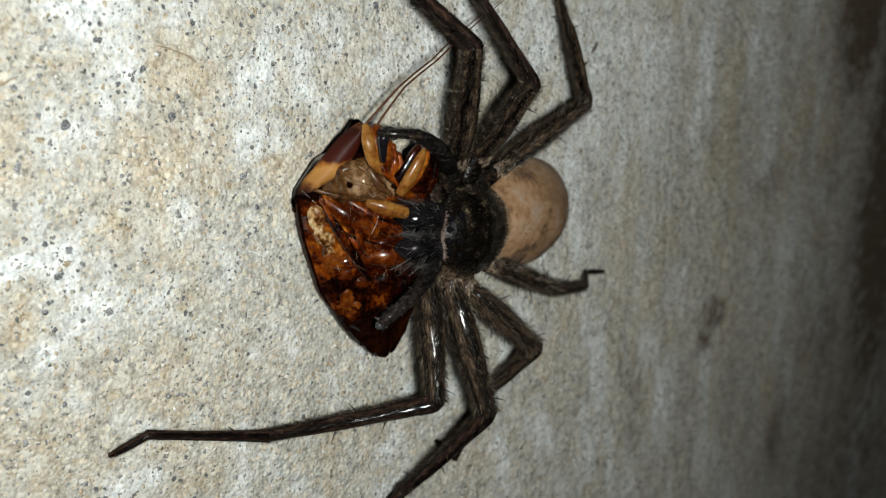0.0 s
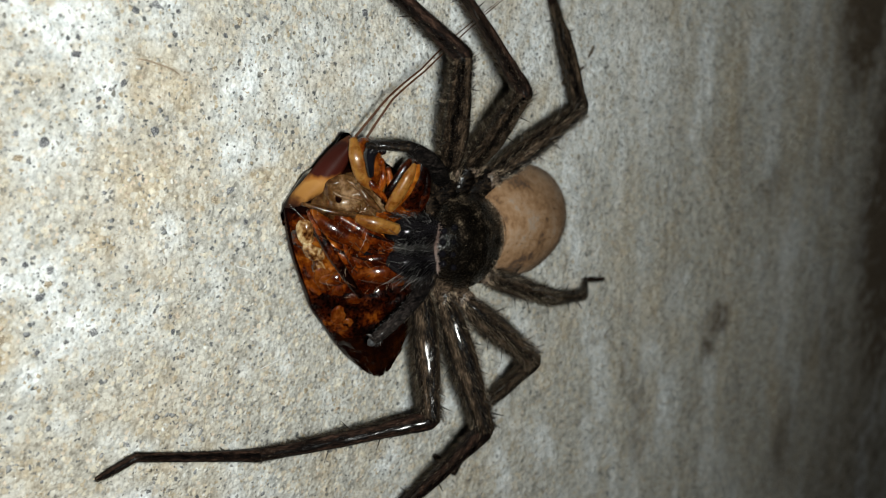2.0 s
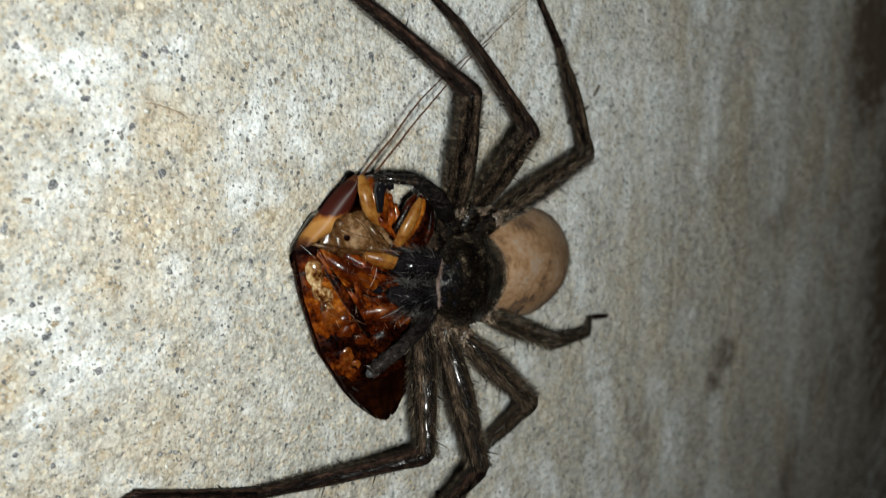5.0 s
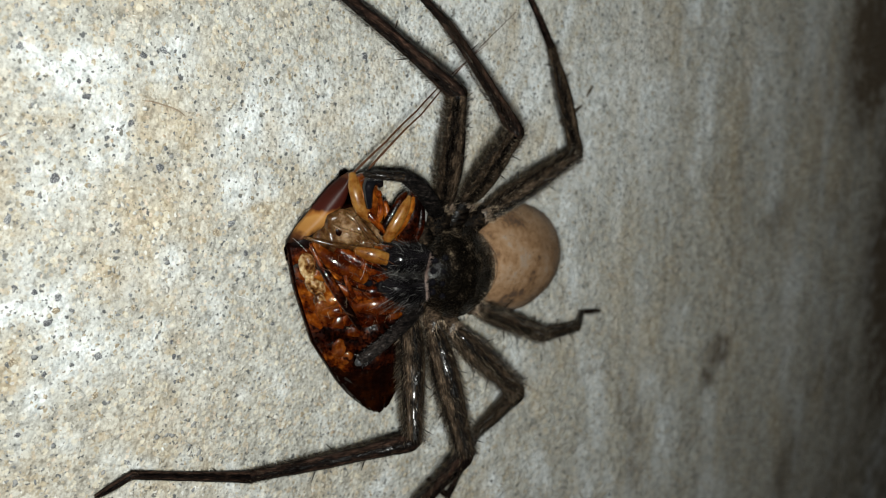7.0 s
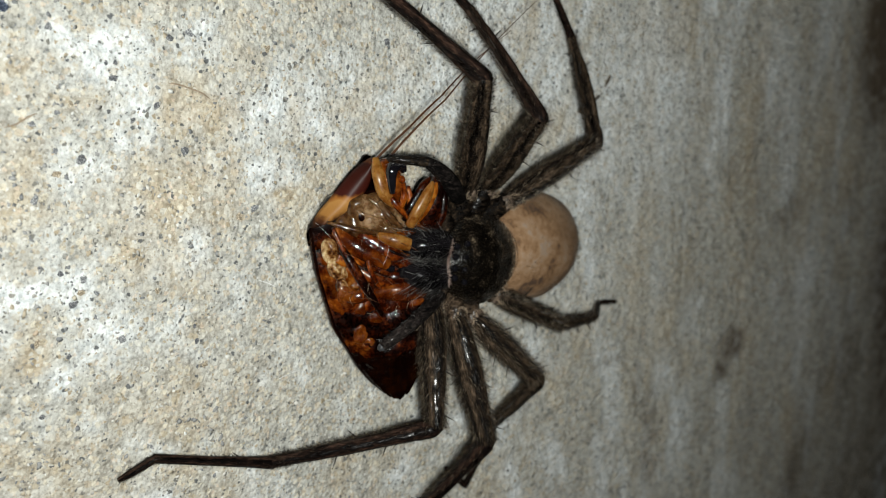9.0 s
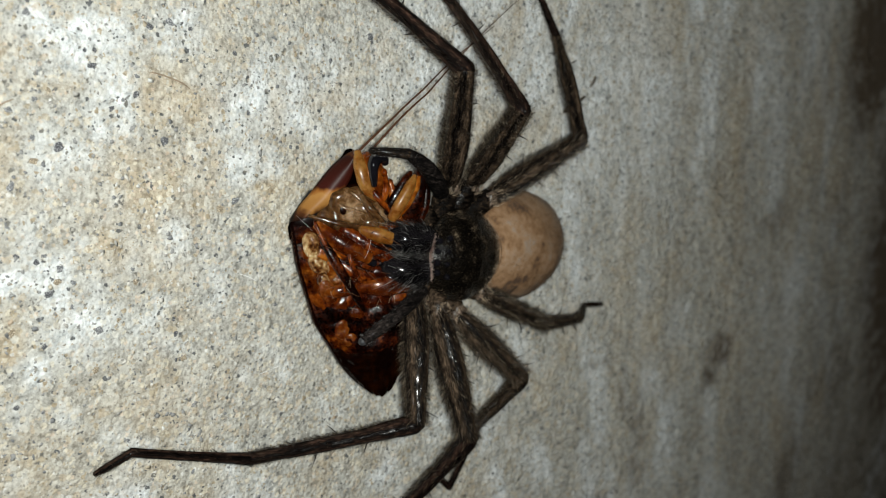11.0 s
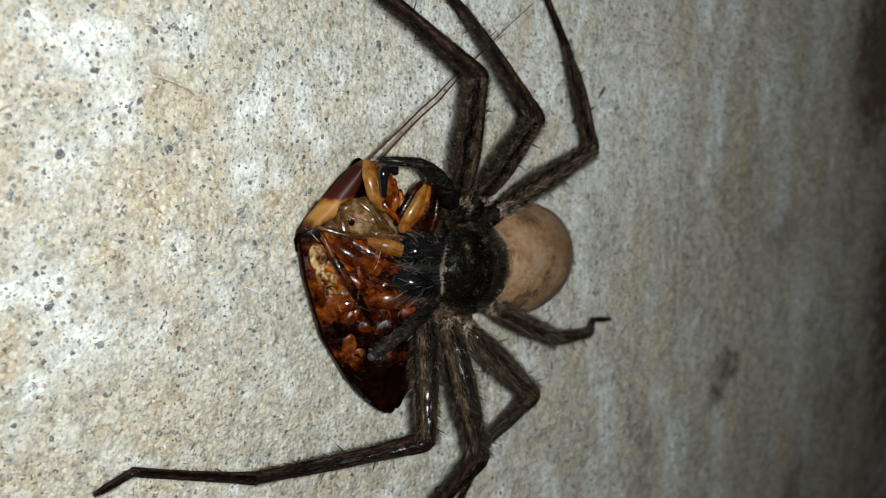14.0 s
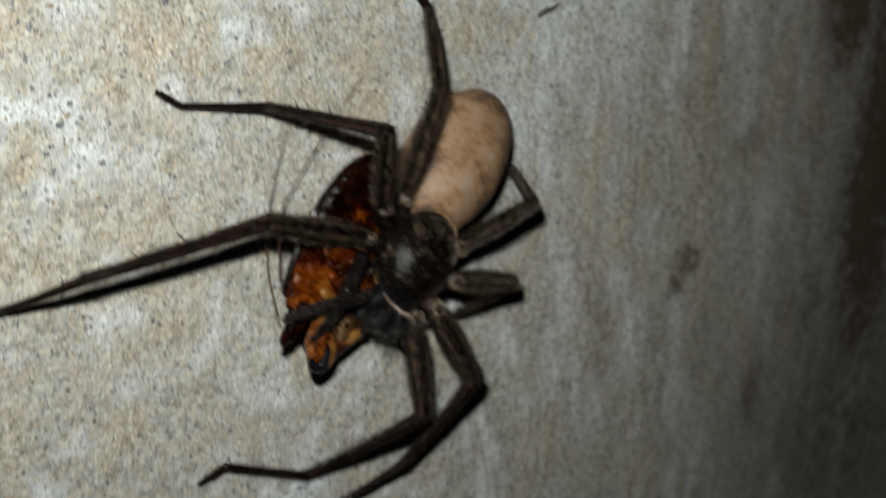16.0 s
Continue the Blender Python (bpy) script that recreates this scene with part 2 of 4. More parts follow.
CHESTNUT = hide("chestnut_shell", [(0.62, (0.0025, 0.0006, 0.0004)), (0.72, (0.0045, 0.0010, 0.0005)), (0.84, (0.013, 0.003, 0.0006))], 220, 0.16, 0.000003, coat=0.3, spec=0.3)
FLESH = hide("pale_membrane", [(0.55, (0.013, 0.0045, 0.0012)), (0.65, (0.038, 0.016, 0.0055)), (0.74, (0.070, 0.034, 0.012)), (0.88, (0.20, 0.125, 0.070))], 300, 0.22, 0.00005, coat=0.6, spec=0.1, wax=0.15)
PLATE = hide("plate_shell", [(0.62, (0.0022, 0.0004, 0.0002)), (0.72, (0.016, 0.0023, 0.0003)), (0.79, (0.045, 0.0075, 0.0007)), (0.88, (0.14, 0.034, 0.0035))], 420, 0.30, 0.00009, coat=0.5, spec=0.1, wax=0.1)


def hair_coat(name, stops):
    """Separate hairs, each of its own shade, most of them dark."""
    m, nt, b = shader(name)
    r = node(nt, "ShaderNodeNewGeometry").outputs["Random Per Island"]
    nt.links.new(ramp(nt, r, stops), b.inputs["Base Color"])
    b.inputs["Roughness"].default_value = 0.45
    b.inputs["Specular IOR Level"].default_value = 0.15
    return m


JAW_HAIR = hair_coat("jaw_hair", [(0.0, (0.002, 0.0018, 0.0018)), (0.66, (0.007, 0.0065, 0.0065)), (0.84, (0.05, 0.047, 0.045)), (0.96, (0.22, 0.21, 0.20))])
FEMUR_HAIR = hair_coat("femur_hair", [(0.0, (0.0025, 0.0017, 0.0013)), (0.58, (0.008, 0.0055, 0.004)), (0.79, (0.036, 0.026, 0.017)), (0.94, (0.21, 0.16, 0.108)), (1.0, (0.40, 0.33, 0.24))])
LEG_HAIR = hair_coat("leg_hair", [(0.0, (0.0025, 0.0017, 0.0013)), (0.55, (0.010, 0.007, 0.005)), (0.78, (0.034, 0.024, 0.016)), (0.93, (0.12, 0.090, 0.060)), (1.0, (0.24, 0.19, 0.13))])
GLOSS_BLACK = hide("glossy_black", [(0.4, (0.002, 0.002, 0.0025)), (0.8, (0.005, 0.0045, 0.006))], 500, 0.06, 0.00001, spec=0.5)
FEELER = hide("feeler_brown", [(0.4, (0.020, 0.007, 0.003)), (0.8, (0.065, 0.026, 0.011))], 900, 0.6, spec=0.15)
TIP_SKIN = hide("palp_tip_skin", [(0.5, (0.014, 0.014, 0.015)), (0.8, (0.05, 0.051, 0.055))], 900, 0.4, spec=0.3)
JOINT = hide("hip_joint_skin", [(0.56, (0.004, 0.003, 0.0022)), (0.68, (0.03, 0.021, 0.015)), (0.78, (0.13, 0.092, 0.068)), (0.88, (0.32, 0.25, 0.20))], 1300, 0.3, 0.0001, spec=0.4)
SILK = hide("silk_white", [(0.4, (0.55, 0.55, 0.55)), (0.8, (0.75, 0.75, 0.75))], 900, 0.25)
ROOT = hide("root_brown", [(0.4, (0.14, 0.10, 0.07)), (0.8, (0.30, 0.23, 0.16))], 900, 0.8)
TWIG = hide("twig_brown", [(0.4, (0.03, 0.022, 0.016)), (0.8, (0.09, 0.07, 0.05))], 900, 0.7)


def shield_shell():
    """Pronotum: honey rim, dark maroon blotch over the middle."""
    m, nt, b = shader("shield_shell")
    pos = node(nt, "ShaderNodeTexCoord").outputs["Object"]
    sep = node(nt, "ShaderNodeSeparateXYZ", {"Vector": pos})
    wob = tex_noise(nt, 380, 3, 0.6)
    x = node(nt, "ShaderNodeMath", {0: sep.outputs[0], 1: 166.0}, operation="MULTIPLY")
    low = node(nt, "ShaderNodeMath", {0: x.outputs[0], 1: 1.20}, operation="SUBTRACT")
    add = node(nt, "ShaderNodeMath", {0: low.outputs[0], 1: node(nt, "ShaderNodeMath", {0: wob, 1: 0.45}, operation="MULTIPLY").outputs[0]}, operation="ADD")
    hot = ramp(nt, add.outputs[0], [(0.0, (0.012, 0.004, 0.002)), (0.06, (0.05, 0.016, 0.005)), (0.13, (0.21, 0.095, 0.024)), (0.34, (0.27, 0.13, 0.036)), (0.42, (0.20, 0.075, 0.015)), (0.50, (0.030, 0.005, 0.003)), (0.88, (0.016, 0.003, 0.0015)), (0.96, (0.09, 0.028, 0.008))])
    nt.links.new(hot, b.inputs["Base Color"])
    b.inputs["Roughness"].default_value = 0.42
    b.inputs["Specular IOR Level"].default_value = 0.10
    bump(nt, b, tex_noise(nt, 700, 3, 0.5), 0.35, 0.0001)
    return m


SHIELD = shield_shell()


# ---- mesh helpers (millimetres in, metres out) ----
def finish(bm, smooth=True):
    me = bpy.data.meshes.new("mesh")
    bmesh.ops.scale(bm, vec=(S, S, S), verts=bm.verts)
    bm.to_mesh(me)
    bm.free()
    if smooth:
        me.polygons.foreach_set("use_smooth", [True] * len(me.polygons))
    return me


def part(name, bm, material, parent=None, label="", kind=""):
    me = finish(bm) if isinstance(bm, bmesh.types.BMesh) else bm
    if not me.materials:
        me.materials.append(material)
    ob = new(name, me)
    ob.parent = parent
    return tagged(ob, label=label, kind=kind)


def raw(verts, faces, smooth=False):
    me = bpy.data.meshes.new("mesh")
    me.from_pydata([(x * S, y * S, z * S) for x, y, z in verts], [], faces)
    if smooth:
        me.polygons.foreach_set("use_smooth", [True] * len(me.polygons))
    return me


def limb(points, radii, sides=12, flat=1.0, rough=0.0, sub=4, seed=0, ridge=0.0):
    """A closed tapered tube along a smooth line through the points."""
    rnd = random.Random(seed)
    pts, rad = [], []
    P = [Vector(p) for p in points]
    for i in range(len(P) - 1):
        a, b = P[max(i - 1, 0)], P[min(i + 2, len(P) - 1)]
        for k in range(sub):
            u = k / sub
            h1, h2 = (P[i + 1] - a) * 0.5, (b - P[i]) * 0.5
            pts.append((2 * u**3 - 3 * u**2 + 1) * P[i] + (u**3 - 2 * u**2 + u) * h1 + (3 * u**2 - 2 * u**3) * P[i + 1] + (u**3 - u**2) * h2)
            e = u * u * (3 - 2 * u)
            rad.append(radii[i] * (1 - e) + radii[i + 1] * e)
    pts.append(P[-1])
    rad.append(radii[-1])
    bm = bmesh.new()
    rings = []
    for i, (p, r) in enumerate(zip(pts, rad)):
        d = (pts[min(i + 1, len(pts) - 1)] - pts[max(i - 1, 0)]).normalized()
        side = d.cross(Vector((0, 0, 1)))
        side = side.normalized() if side.length > 0.05 else Vector((0, 1, 0))
        up = side.cross(d)
        rings.append([bm.verts.new(p + (side * math.cos(a) + up * math.sin(a) * flat) * r * (1 + ridge * math.cos(4 * a) + rough * rnd.uniform(-1, 1))) for a in (2 * math.pi * k / sides for k in range(sides))])
    for a, b in zip(rings, rings[1:]):
        for k in range(sides):
            bm.faces.new((a[k], a[(k + 1) % sides], b[(k + 1) % sides], b[k]))
    for ring, end in ((rings[0], P[0]), (rings[-1], P[-1])):
        v = bm.verts.new(end + (end - P[1 if end is P[0] else -2]).normalized() * (rad[0] if end is P[0] else rad[-1]) * 0.6)
        for k in range(sides):
            bm.faces.new((ring[k], ring[(k + 1) % sides], v))
    bmesh.ops.recalc_face_normals(bm, faces=bm.faces)
    return bm


def blob(size, at=(0, 0, 0), turn=(0, 0, 0), shape=None, lumps=0.0, detail=24, lump_size=3.0):
    """A rounded body: an ellipsoid bent by shape(unit vector) -> unit vector, with low lumps."""
    bm = bmesh.new()
    bmesh.ops.create_uvsphere(bm, u_segments=detail, v_segments=max(8, detail * 2 // 3), radius=1)
    m = pose(*at, *turn)
    for v in bm.verts:
        c = v.co.copy()
        if shape:
            c = Vector(shape(c))
        q = Vector((c.x * size[0], c.y * size[1], c.z * size[2]))
        if lumps:
            q += v.co * lumps * noise.noise(q / lump_size + Vector(at) * 0.37)
        v.co = m @ q
    return bm


def hairs(n, place, length, thick, seed, spread=0.35):
    """Many fine tapering hairs. place(u, v) gives root, outward way and lay of the hair."""
    rnd = random.Random(seed)
    verts, faces = [], []
    for _ in range(n):
        root, out, lay = place(rnd.random(), rnd.random())
        way = (out + lay * rnd.uniform(0.5, 1.4) + Vector([rnd.uniform(-spread, spread) for _ in range(3)])).normalized()
        side = way.cross(Vector((0.3, 0.5, 0.81))).normalized()
        up = way.cross(side)
        r, l, k = thick * rnd.uniform(0.7, 1.2), length * rnd.uniform(0.5, 1.3), len(verts)
        mid = root + way * l * 0.55 + lay * l * 0.05
        for a in (0.0, 2.09, 4.19):
            verts.append(root + (side * math.cos(a) + up * math.sin(a)) * r)
        for a in (0.0, 2.09, 4.19):
            verts.append(mid + (side * math.cos(a) + up * math.sin(a)) * r * 0.7)
        verts.append(root + way * l + lay * l * 0.22)
        for a in range(3):
            b = (a + 1) % 3
            faces += [(k + a, k + b, k + 3 + b, k + 3 + a), (k + 3 + a, k + 3 + b, k + 6)]
    return raw(verts, faces)


def thorn(root, way, length, thick):
    way = Vector(way).normalized()
    return limb([Vector(root), Vector(root) + way * length * 0.5, Vector(root) + way * length], [thick, thick * 0.7, thick * 0.12], sides=6, sub=2)


# ---- the wall ----
def value_noise(x, z, size, seed):
    rng = np.random.RandomState(seed)
    grid = rng.rand(256, 256)
    u, v = x / size + 61.3, z / size + 37.7
    i, j = np.floor(u).astype(int), np.floor(v).astype(int)
    a, b = u - i, v - j
    a, b = a * a * (3 - 2 * a), b * b * (3 - 2 * b)
    g = lambda p, q: grid[p % 256, q % 256]
    return g(i, j) * (1 - a) * (1 - b) + g(i + 1, j) * a * (1 - b) + g(i, j + 1) * (1 - a) * b + g(i + 1, j + 1) * a * b


# soft patches of the cement face: x, z, half width, half height, strength
PALE = [(-38.6, 25.6, 3.6, 1.7, 1.0), (-36.2, 20.2, 2.4, 3.3, 1.0), (-41.5, 16.3, 2.9, 2.6, 0.95), (-22.7, 21.3, 4.8, 3.0, 0.95), (-22.8, 14.6, 4.0, 1.9, 0.9), (-46.3, 6.8, 3.4, 1.7, 1.0),
        (-40.5, 2.0, 3.1, 2.9, 1.0), (-36.4, 11.7, 1.4, 1.2, 0.8), (-29.7, 27.0, 3.4, 1.4, 0.9), (-45.5, 0.1, 1.8, 1.8, 0.7), (-32.1, 6.2, 3.3, 1.0, 0.6), (-27.1, 3.4, 2.0, 2.6, 0.5), (-14, 22, 6, 4, 0.6), (-43.5, 27.5, 2.5, 1.5, 0.8),
        (49.2, 9.2, 2.2, 6.0, 0.8), (77.0, -16.9, 3.2, 14, 0.95), (44.0, -30.0, 3.0, 8, 0.95), (46.4, -13.7, 2.5, 4.0, 0.6), (83.5, 15.5, 3.5, 7, 0.7), (66, 22, 4, 10, 0.5), (6, 28, 13, 10, 0.9), (24, 18, 11, 14, 0.9), (38, 20, 9, 14, 0.85), (35, 36, 14, 9, 0.85), (14, 38, 16, 9, 0.8), (24, 4, 7, 12, 0.35), (-3, 33, 8, 6, 0.4)]
TAN = [(-41.8, 22.4, 2.2, 1.2, 0.9), (-30.4, 21.4, 3.7, 2.9, 0.95), (-33.0, 13.3, 6.0, 3.2, 0.95), (-46.9, 15.0, 2.2, 3.9, 0.8), (-46.3, 25.9, 2.2, 1.5, 0.8), (-47.1, 2.3, 1.8, 1.8, 1.0), (-21.4, 12.3, 1.7, 1.6, 1.0),
       (-33.1, -5.7, 8.3, 3.9, 0.55), (-46.0, -9.4, 4.6, 2.9, 0.6), (-36, 7.5, 3, 2.0, 0.5), (57, 4, 4, 7, 0.3), (30, -6, 3, 5, 0.25)]
# brown stains, and broad blots that darken the wall beyond x = 90
STAIN_DARK = [(57.4, -19.4, 3.6, 1.8, 1.0), (54.5, -22.4, 1.9, 2.6, 0.75), (29.8, -16.4, 2.4, 1.0, 0.42), (34.4, -21.0, 1.2, 2.4, 0.5), (37.0, -26.5, 1.0, 3.4, 0.55), (38.0, -32.0, 1.1, 4.5, 0.5), (112, -60, 30, 30, 0.6), (71.5, -1.4, 4.4, 2.8, 0.42), (56.0, 6.1, 2.4, 3.0, 0.26),
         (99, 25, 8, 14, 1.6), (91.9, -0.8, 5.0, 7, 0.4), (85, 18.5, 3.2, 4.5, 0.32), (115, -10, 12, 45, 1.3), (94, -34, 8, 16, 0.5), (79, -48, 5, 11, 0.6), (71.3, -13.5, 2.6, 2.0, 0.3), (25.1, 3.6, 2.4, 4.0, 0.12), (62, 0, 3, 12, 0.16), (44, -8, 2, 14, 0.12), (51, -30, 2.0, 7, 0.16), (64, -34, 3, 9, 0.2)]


def tone_of(x, z):
    wx, wz = x + 3 * (value_noise(x, z, 2.5, 21) - 0.5), z + 3 * (value_noise(x, z, 2.5, 22) - 0.5)
    out = []
    for k, spots in enumerate((PALE, TAN, STAIN_DARK)):
        v = np.zeros_like(x)
        for sx, sz, a, b, s in spots:
            v = np.maximum(v, s * np.exp(-(((wx - sx) / a) ** 2 + ((wz - sz) / b) ** 2)))
        tall = 1 + 2.5 * np.clip((x - 10) / 25, 0, 1)
        patch = value_noise(x, z / tall, 6, 30 + k) * 0.5 + value_noise(x, z / tall, 2.2, 40 + k) * 0.5
        if k < 2:
            v = np.clip(v * (0.6 + 0.8 * value_noise(x, z, 1.3, 50 + k)) + np.clip(patch - 0.53, 0, 1) * (3.2 if k == 0 else 2.2), 0, 1)
        else:
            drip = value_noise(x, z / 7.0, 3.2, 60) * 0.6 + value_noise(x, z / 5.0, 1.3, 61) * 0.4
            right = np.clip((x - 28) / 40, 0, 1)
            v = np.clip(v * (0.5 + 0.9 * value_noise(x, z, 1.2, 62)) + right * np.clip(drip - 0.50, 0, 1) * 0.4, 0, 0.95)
        out.append(v)
    return np.stack([*out, np.ones_like(x)], -1)


def height_of(x, z):
    """Relief of the wall's face, off the wall."""
    return 0.10 * (value_noise(x, z, 9, 1) - 0.5) + 0.16 * (value_noise(x, z, 1.1, 2) - 0.5) + 0.12 * (value_noise(x, z, 0.55, 3) - 0.5)


def build_wall():
    xs = np.concatenate([np.linspace(-800, -70, 14), np.arange(-62, 62, 0.38), np.arange(62, 150, 0.9), np.linspace(160, 1000, 16)])
    zs = np.concatenate([np.linspace(-700, -110, 12), np.arange(-100, -40, 0.9), np.arange(-40, 36, 0.42), np.arange(36, 60, 1.2), np.linspace(70, 700, 12)])
    X, Z = np.meshgrid(xs, zs)
    H = height_of(X, Z)
    nx, nz = len(xs), len(zs)
    verts = np.stack([X, -H, Z], -1).reshape(-1, 3)
    idx = np.arange(nx * nz).reshape(nz, nx)
    quads = np.stack([idx[:-1, :-1], idx[:-1, 1:], idx[1:, 1:], idx[1:, :-1]], -1).reshape(-1, 4)
    # the slab's sides and back, 120 mm thick
    rim = np.concatenate([idx[0, :], idx[1:, -1], idx[-1, -2::-1], idx[-2:0:-1, 0]])
    back = verts[rim] * (1, 0, 1) + (0, 120, 0)
    n0 = len(verts)
    verts = np.concatenate([verts, back])
    k = len(rim)
    sides = [(int(rim[(i + 1) % k]), int(rim[i]), n0 + i, n0 + (i + 1) % k) for i in range(k)]
    me = bpy.data.meshes.new("wall")
    me.from_pydata((verts * S).tolist(), [], quads.tolist() + sides + [tuple(n0 + i for i in range(k))])
    me.polygons.foreach_set("use_smooth", [True] * len(quads) + [False] * (k + 1))
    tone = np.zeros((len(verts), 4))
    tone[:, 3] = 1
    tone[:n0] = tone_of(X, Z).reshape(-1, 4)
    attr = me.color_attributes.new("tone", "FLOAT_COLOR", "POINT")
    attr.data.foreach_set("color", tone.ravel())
    me.materials.append(CONCRETE)
    return tagged(new("wall_north", me), label="weathered pale concrete wall with sandy speckles and rust-brown streaks", category="wall", kind="structure")


wall = build_wall()


def pebble_mesh(seed):
    """A broken grain: flat, with an uneven outline."""
    rnd = random.Random(seed)
    bm = bmesh.new()
    bmesh.ops.create_icosphere(bm, subdivisions=2, radius=1)
    lobes = [(rnd.uniform(0, 6.28), rnd.randint(2, 5), rnd.uniform(0.06, 0.16)) for _ in range(3)]
    for v in bm.verts:
        a = math.atan2(v.co.z, v.co.x)
        v.co *= 0.9 + sum(k * math.cos(n * a + p) for p, n, k in lobes) + rnd.uniform(-0.07, 0.07)
        v.co.y *= 0.5
    return finish(bm, smooth=True)


PEBBLES = {}


def pebbles(material, spots):
    for n, (x, z, r) in enumerate(spots):
        key = (material.name, n % 4)
        if key not in PEBBLES:
            PEBBLES[key] = pebble_mesh(hash_of(key))
        ob = part("stone", PEBBLES[key], material, wall)
        h = float(height_of(np.array([x * 1.0]), np.array([z * 1.0]))[0])
        ob.matrix_basis = pose(x * S, -h * S, z * S, 0, (n * 77) % 360, 0) @ Matrix.Diagonal((r * 1.05, 0.22 * r, r * (0.75 + 0.1 * (n % 3)), 1))


def hash_of(key):
    return sum(ord(c) for c in key[0]) + 17 * key[1]


pebbles(DARK_STONE, [(-38.3, 23.9, 0.4), (-34.6, 21.5, 0.41), (-41.6, 17.4, 0.49), (-32.1, 17.3, 0.52), (-44.0, 0.9, 0.3), (-46.6, -3.9, 0.31), (-32.0, -0.3, 0.32), (-32.1, 1.1, 0.27), (-32.0, -2.8, 0.27), (-21.2, 0.5, 0.34), (-24.8, 24.8, 0.27), (-29.1, 26.9, 0.26), (-33.0, 27.1, 0.41), (-29.7, 25.2, 0.21), (-43.3, 5.3, 0.4), (-23.5, 19.3, 0.32), (-36.8, 20.3, 0.3), (-44.1, 8.1, 0.3), (-23.2, 4.0, 0.22), (-38.8, 25.2, 0.25), (-38.0, 25.2, 0.25), (-42.1, 25.5, 0.2), (-23.9, 8.2, 0.33), (-9.1, 26.3, 0.41), (-45.7, 8.8, 0.3)])
pebbles(GREY_STONE, [(-31.1, 27.5, 0.46), (-41.3, 3.8, 0.3), (-42.2, 7.3, 0.35), (-41.1, 5.9, 0.3), (-25.3, 11.3, 0.43), (-39.2, 1.4, 0.41), (-43.4, 28.1, 0.44), (-45.4, 20.6, 0.34), (-45.7, 14.5, 0.39), (-44.5, -4.8, 0.26), (-43.3, 21.4, 0.29), (-43.7, 18.3, 0.29), (-37.1, -9.3, 0.27)])
pebbles(OCHRE_STONE, [(-42.5, 6.2, 0.4), (-23.3, 26.0, 0.43), (-26.1, 22.1, 0.32), (-42.1, 22.0, 0.39), (-39.7, -2.1, 0.36), (-31.3, -2.8, 0.32), (-42.7, 11.3, 0.2), (-43.7, 16.4, 0.39), (-26.9, 10.7, 0.43), (-37.3, 2.0, 0.31), (-35.6, 5.1, 0.31), (-46.5, 2.5, 0.4)])
pebbles(stone("pale_stone", (0.66, 0.70, 0.72), (0.72, 0.75, 0.76)), [(-15.5, -39.2, 1.3)])
pebbles(stone("slate_stone", (0.045, 0.060, 0.10), (0.075, 0.095, 0.14)), [(-47.2, 30.0, 1.0)])


def build_sand():
    """Sand grains standing proud of the cement: too many to count."""
    rnd = np.random.RandomState(5)
    bm = bmesh.new()
    bmesh.ops.create_icosphere(bm, subdivisions=1, radius=1)
    base = np.array([v.co[:] for v in bm.verts])
    tris = np.array([[v.index for v in f.verts] for f in bm.faces])
    bm.free()
    n = 9000
    x = -54 + 100 * rnd.rand(n) ** 1.35
    z = rnd.uniform(-50, 34, n)
    r = 0.10 + 0.15 * rnd.rand(n) ** 2.5
    h = height_of(x, z)
    shape = base[None] * rnd.uniform(0.5, 1.4, (n, len(base), 1)) * np.stack([r * rnd.uniform(0.7, 1.7, n), r * 0.16, r * rnd.uniform(0.6, 1.2, n)], -1)[:, None]
    a = rnd.uniform(0, 6.28, n)[:, None]
    vx = shape[..., 0] * np.cos(a) - shape[..., 2] * np.sin(a)
    vz = shape[..., 0] * np.sin(a) + shape[..., 2] * np.cos(a)
    verts = np.stack([vx + x[:, None], shape[..., 1] - h[:, None] + 0.01, vz + z[:, None]], -1).reshape(-1, 3)
    faces = (tris[None] + (np.arange(n) * len(base))[:, None, None]).reshape(-1, 3)
    me = raw(verts.tolist(), faces.tolist(), True)
    part("sand_grain", me, SAND, wall, kind="stuff")


build_sand()


def build_twig(points, radii, label):
    tagged(part("twig", limb(points, radii, sides=7, rough=0.2), TWIG), label=label, category="twig", group="debris stuck to the wall")


build_twig([(19.9, -0.5, 17.5), (21.3, -0.6, 18.3), (22.4, -0.55, 18.6), (23.8, -0.4, 19.2)], [0.22, 0.36, 0.26, 0.12], "tiny dark brown twig fragment stuck to the concrete")
build_twig([(24.8, -0.35, 20.3), (25.3, -0.4, 20.9), (25.9, -0.3, 21.6)], [0.10, 0.20, 0.09], "dark crumb of bark stuck to the concrete")


def build_rootlet(points, thick):
    bm = limb(points, [thick * 0.5] + [thick] * (len(points) - 2) + [thick * 0.4], sides=6, rough=0.2)
    tagged(part("rootlet", bm, ROOT), label="thin rusty brown root fibre grown onto the concrete", category="root fibre", group="root fibres on the wall")


build_rootlet([(-33.4, -0.12, 23.3), (-32.4, -0.16, 23.1), (-31.3, -0.14, 22.7), (-30.3, -0.16, 22.3), (-29.4, -0.02, 21.7)], 0.075)
build_rootlet([(-47.6, -0.12, 20.5), (-46.6, -0.16, 20.7), (-45.6, -0.14, 21.2), (-44.9, -0.02, 21.4)], 0.07)


def build_silk(points):
    bm = limb(points, [0.03] * len(points), sides=5, sub=3)
    tagged(part("silk_thread", bm, SILK), label="fine white silk thread lying on the concrete", category="silk thread", group="silk threads on the wall")


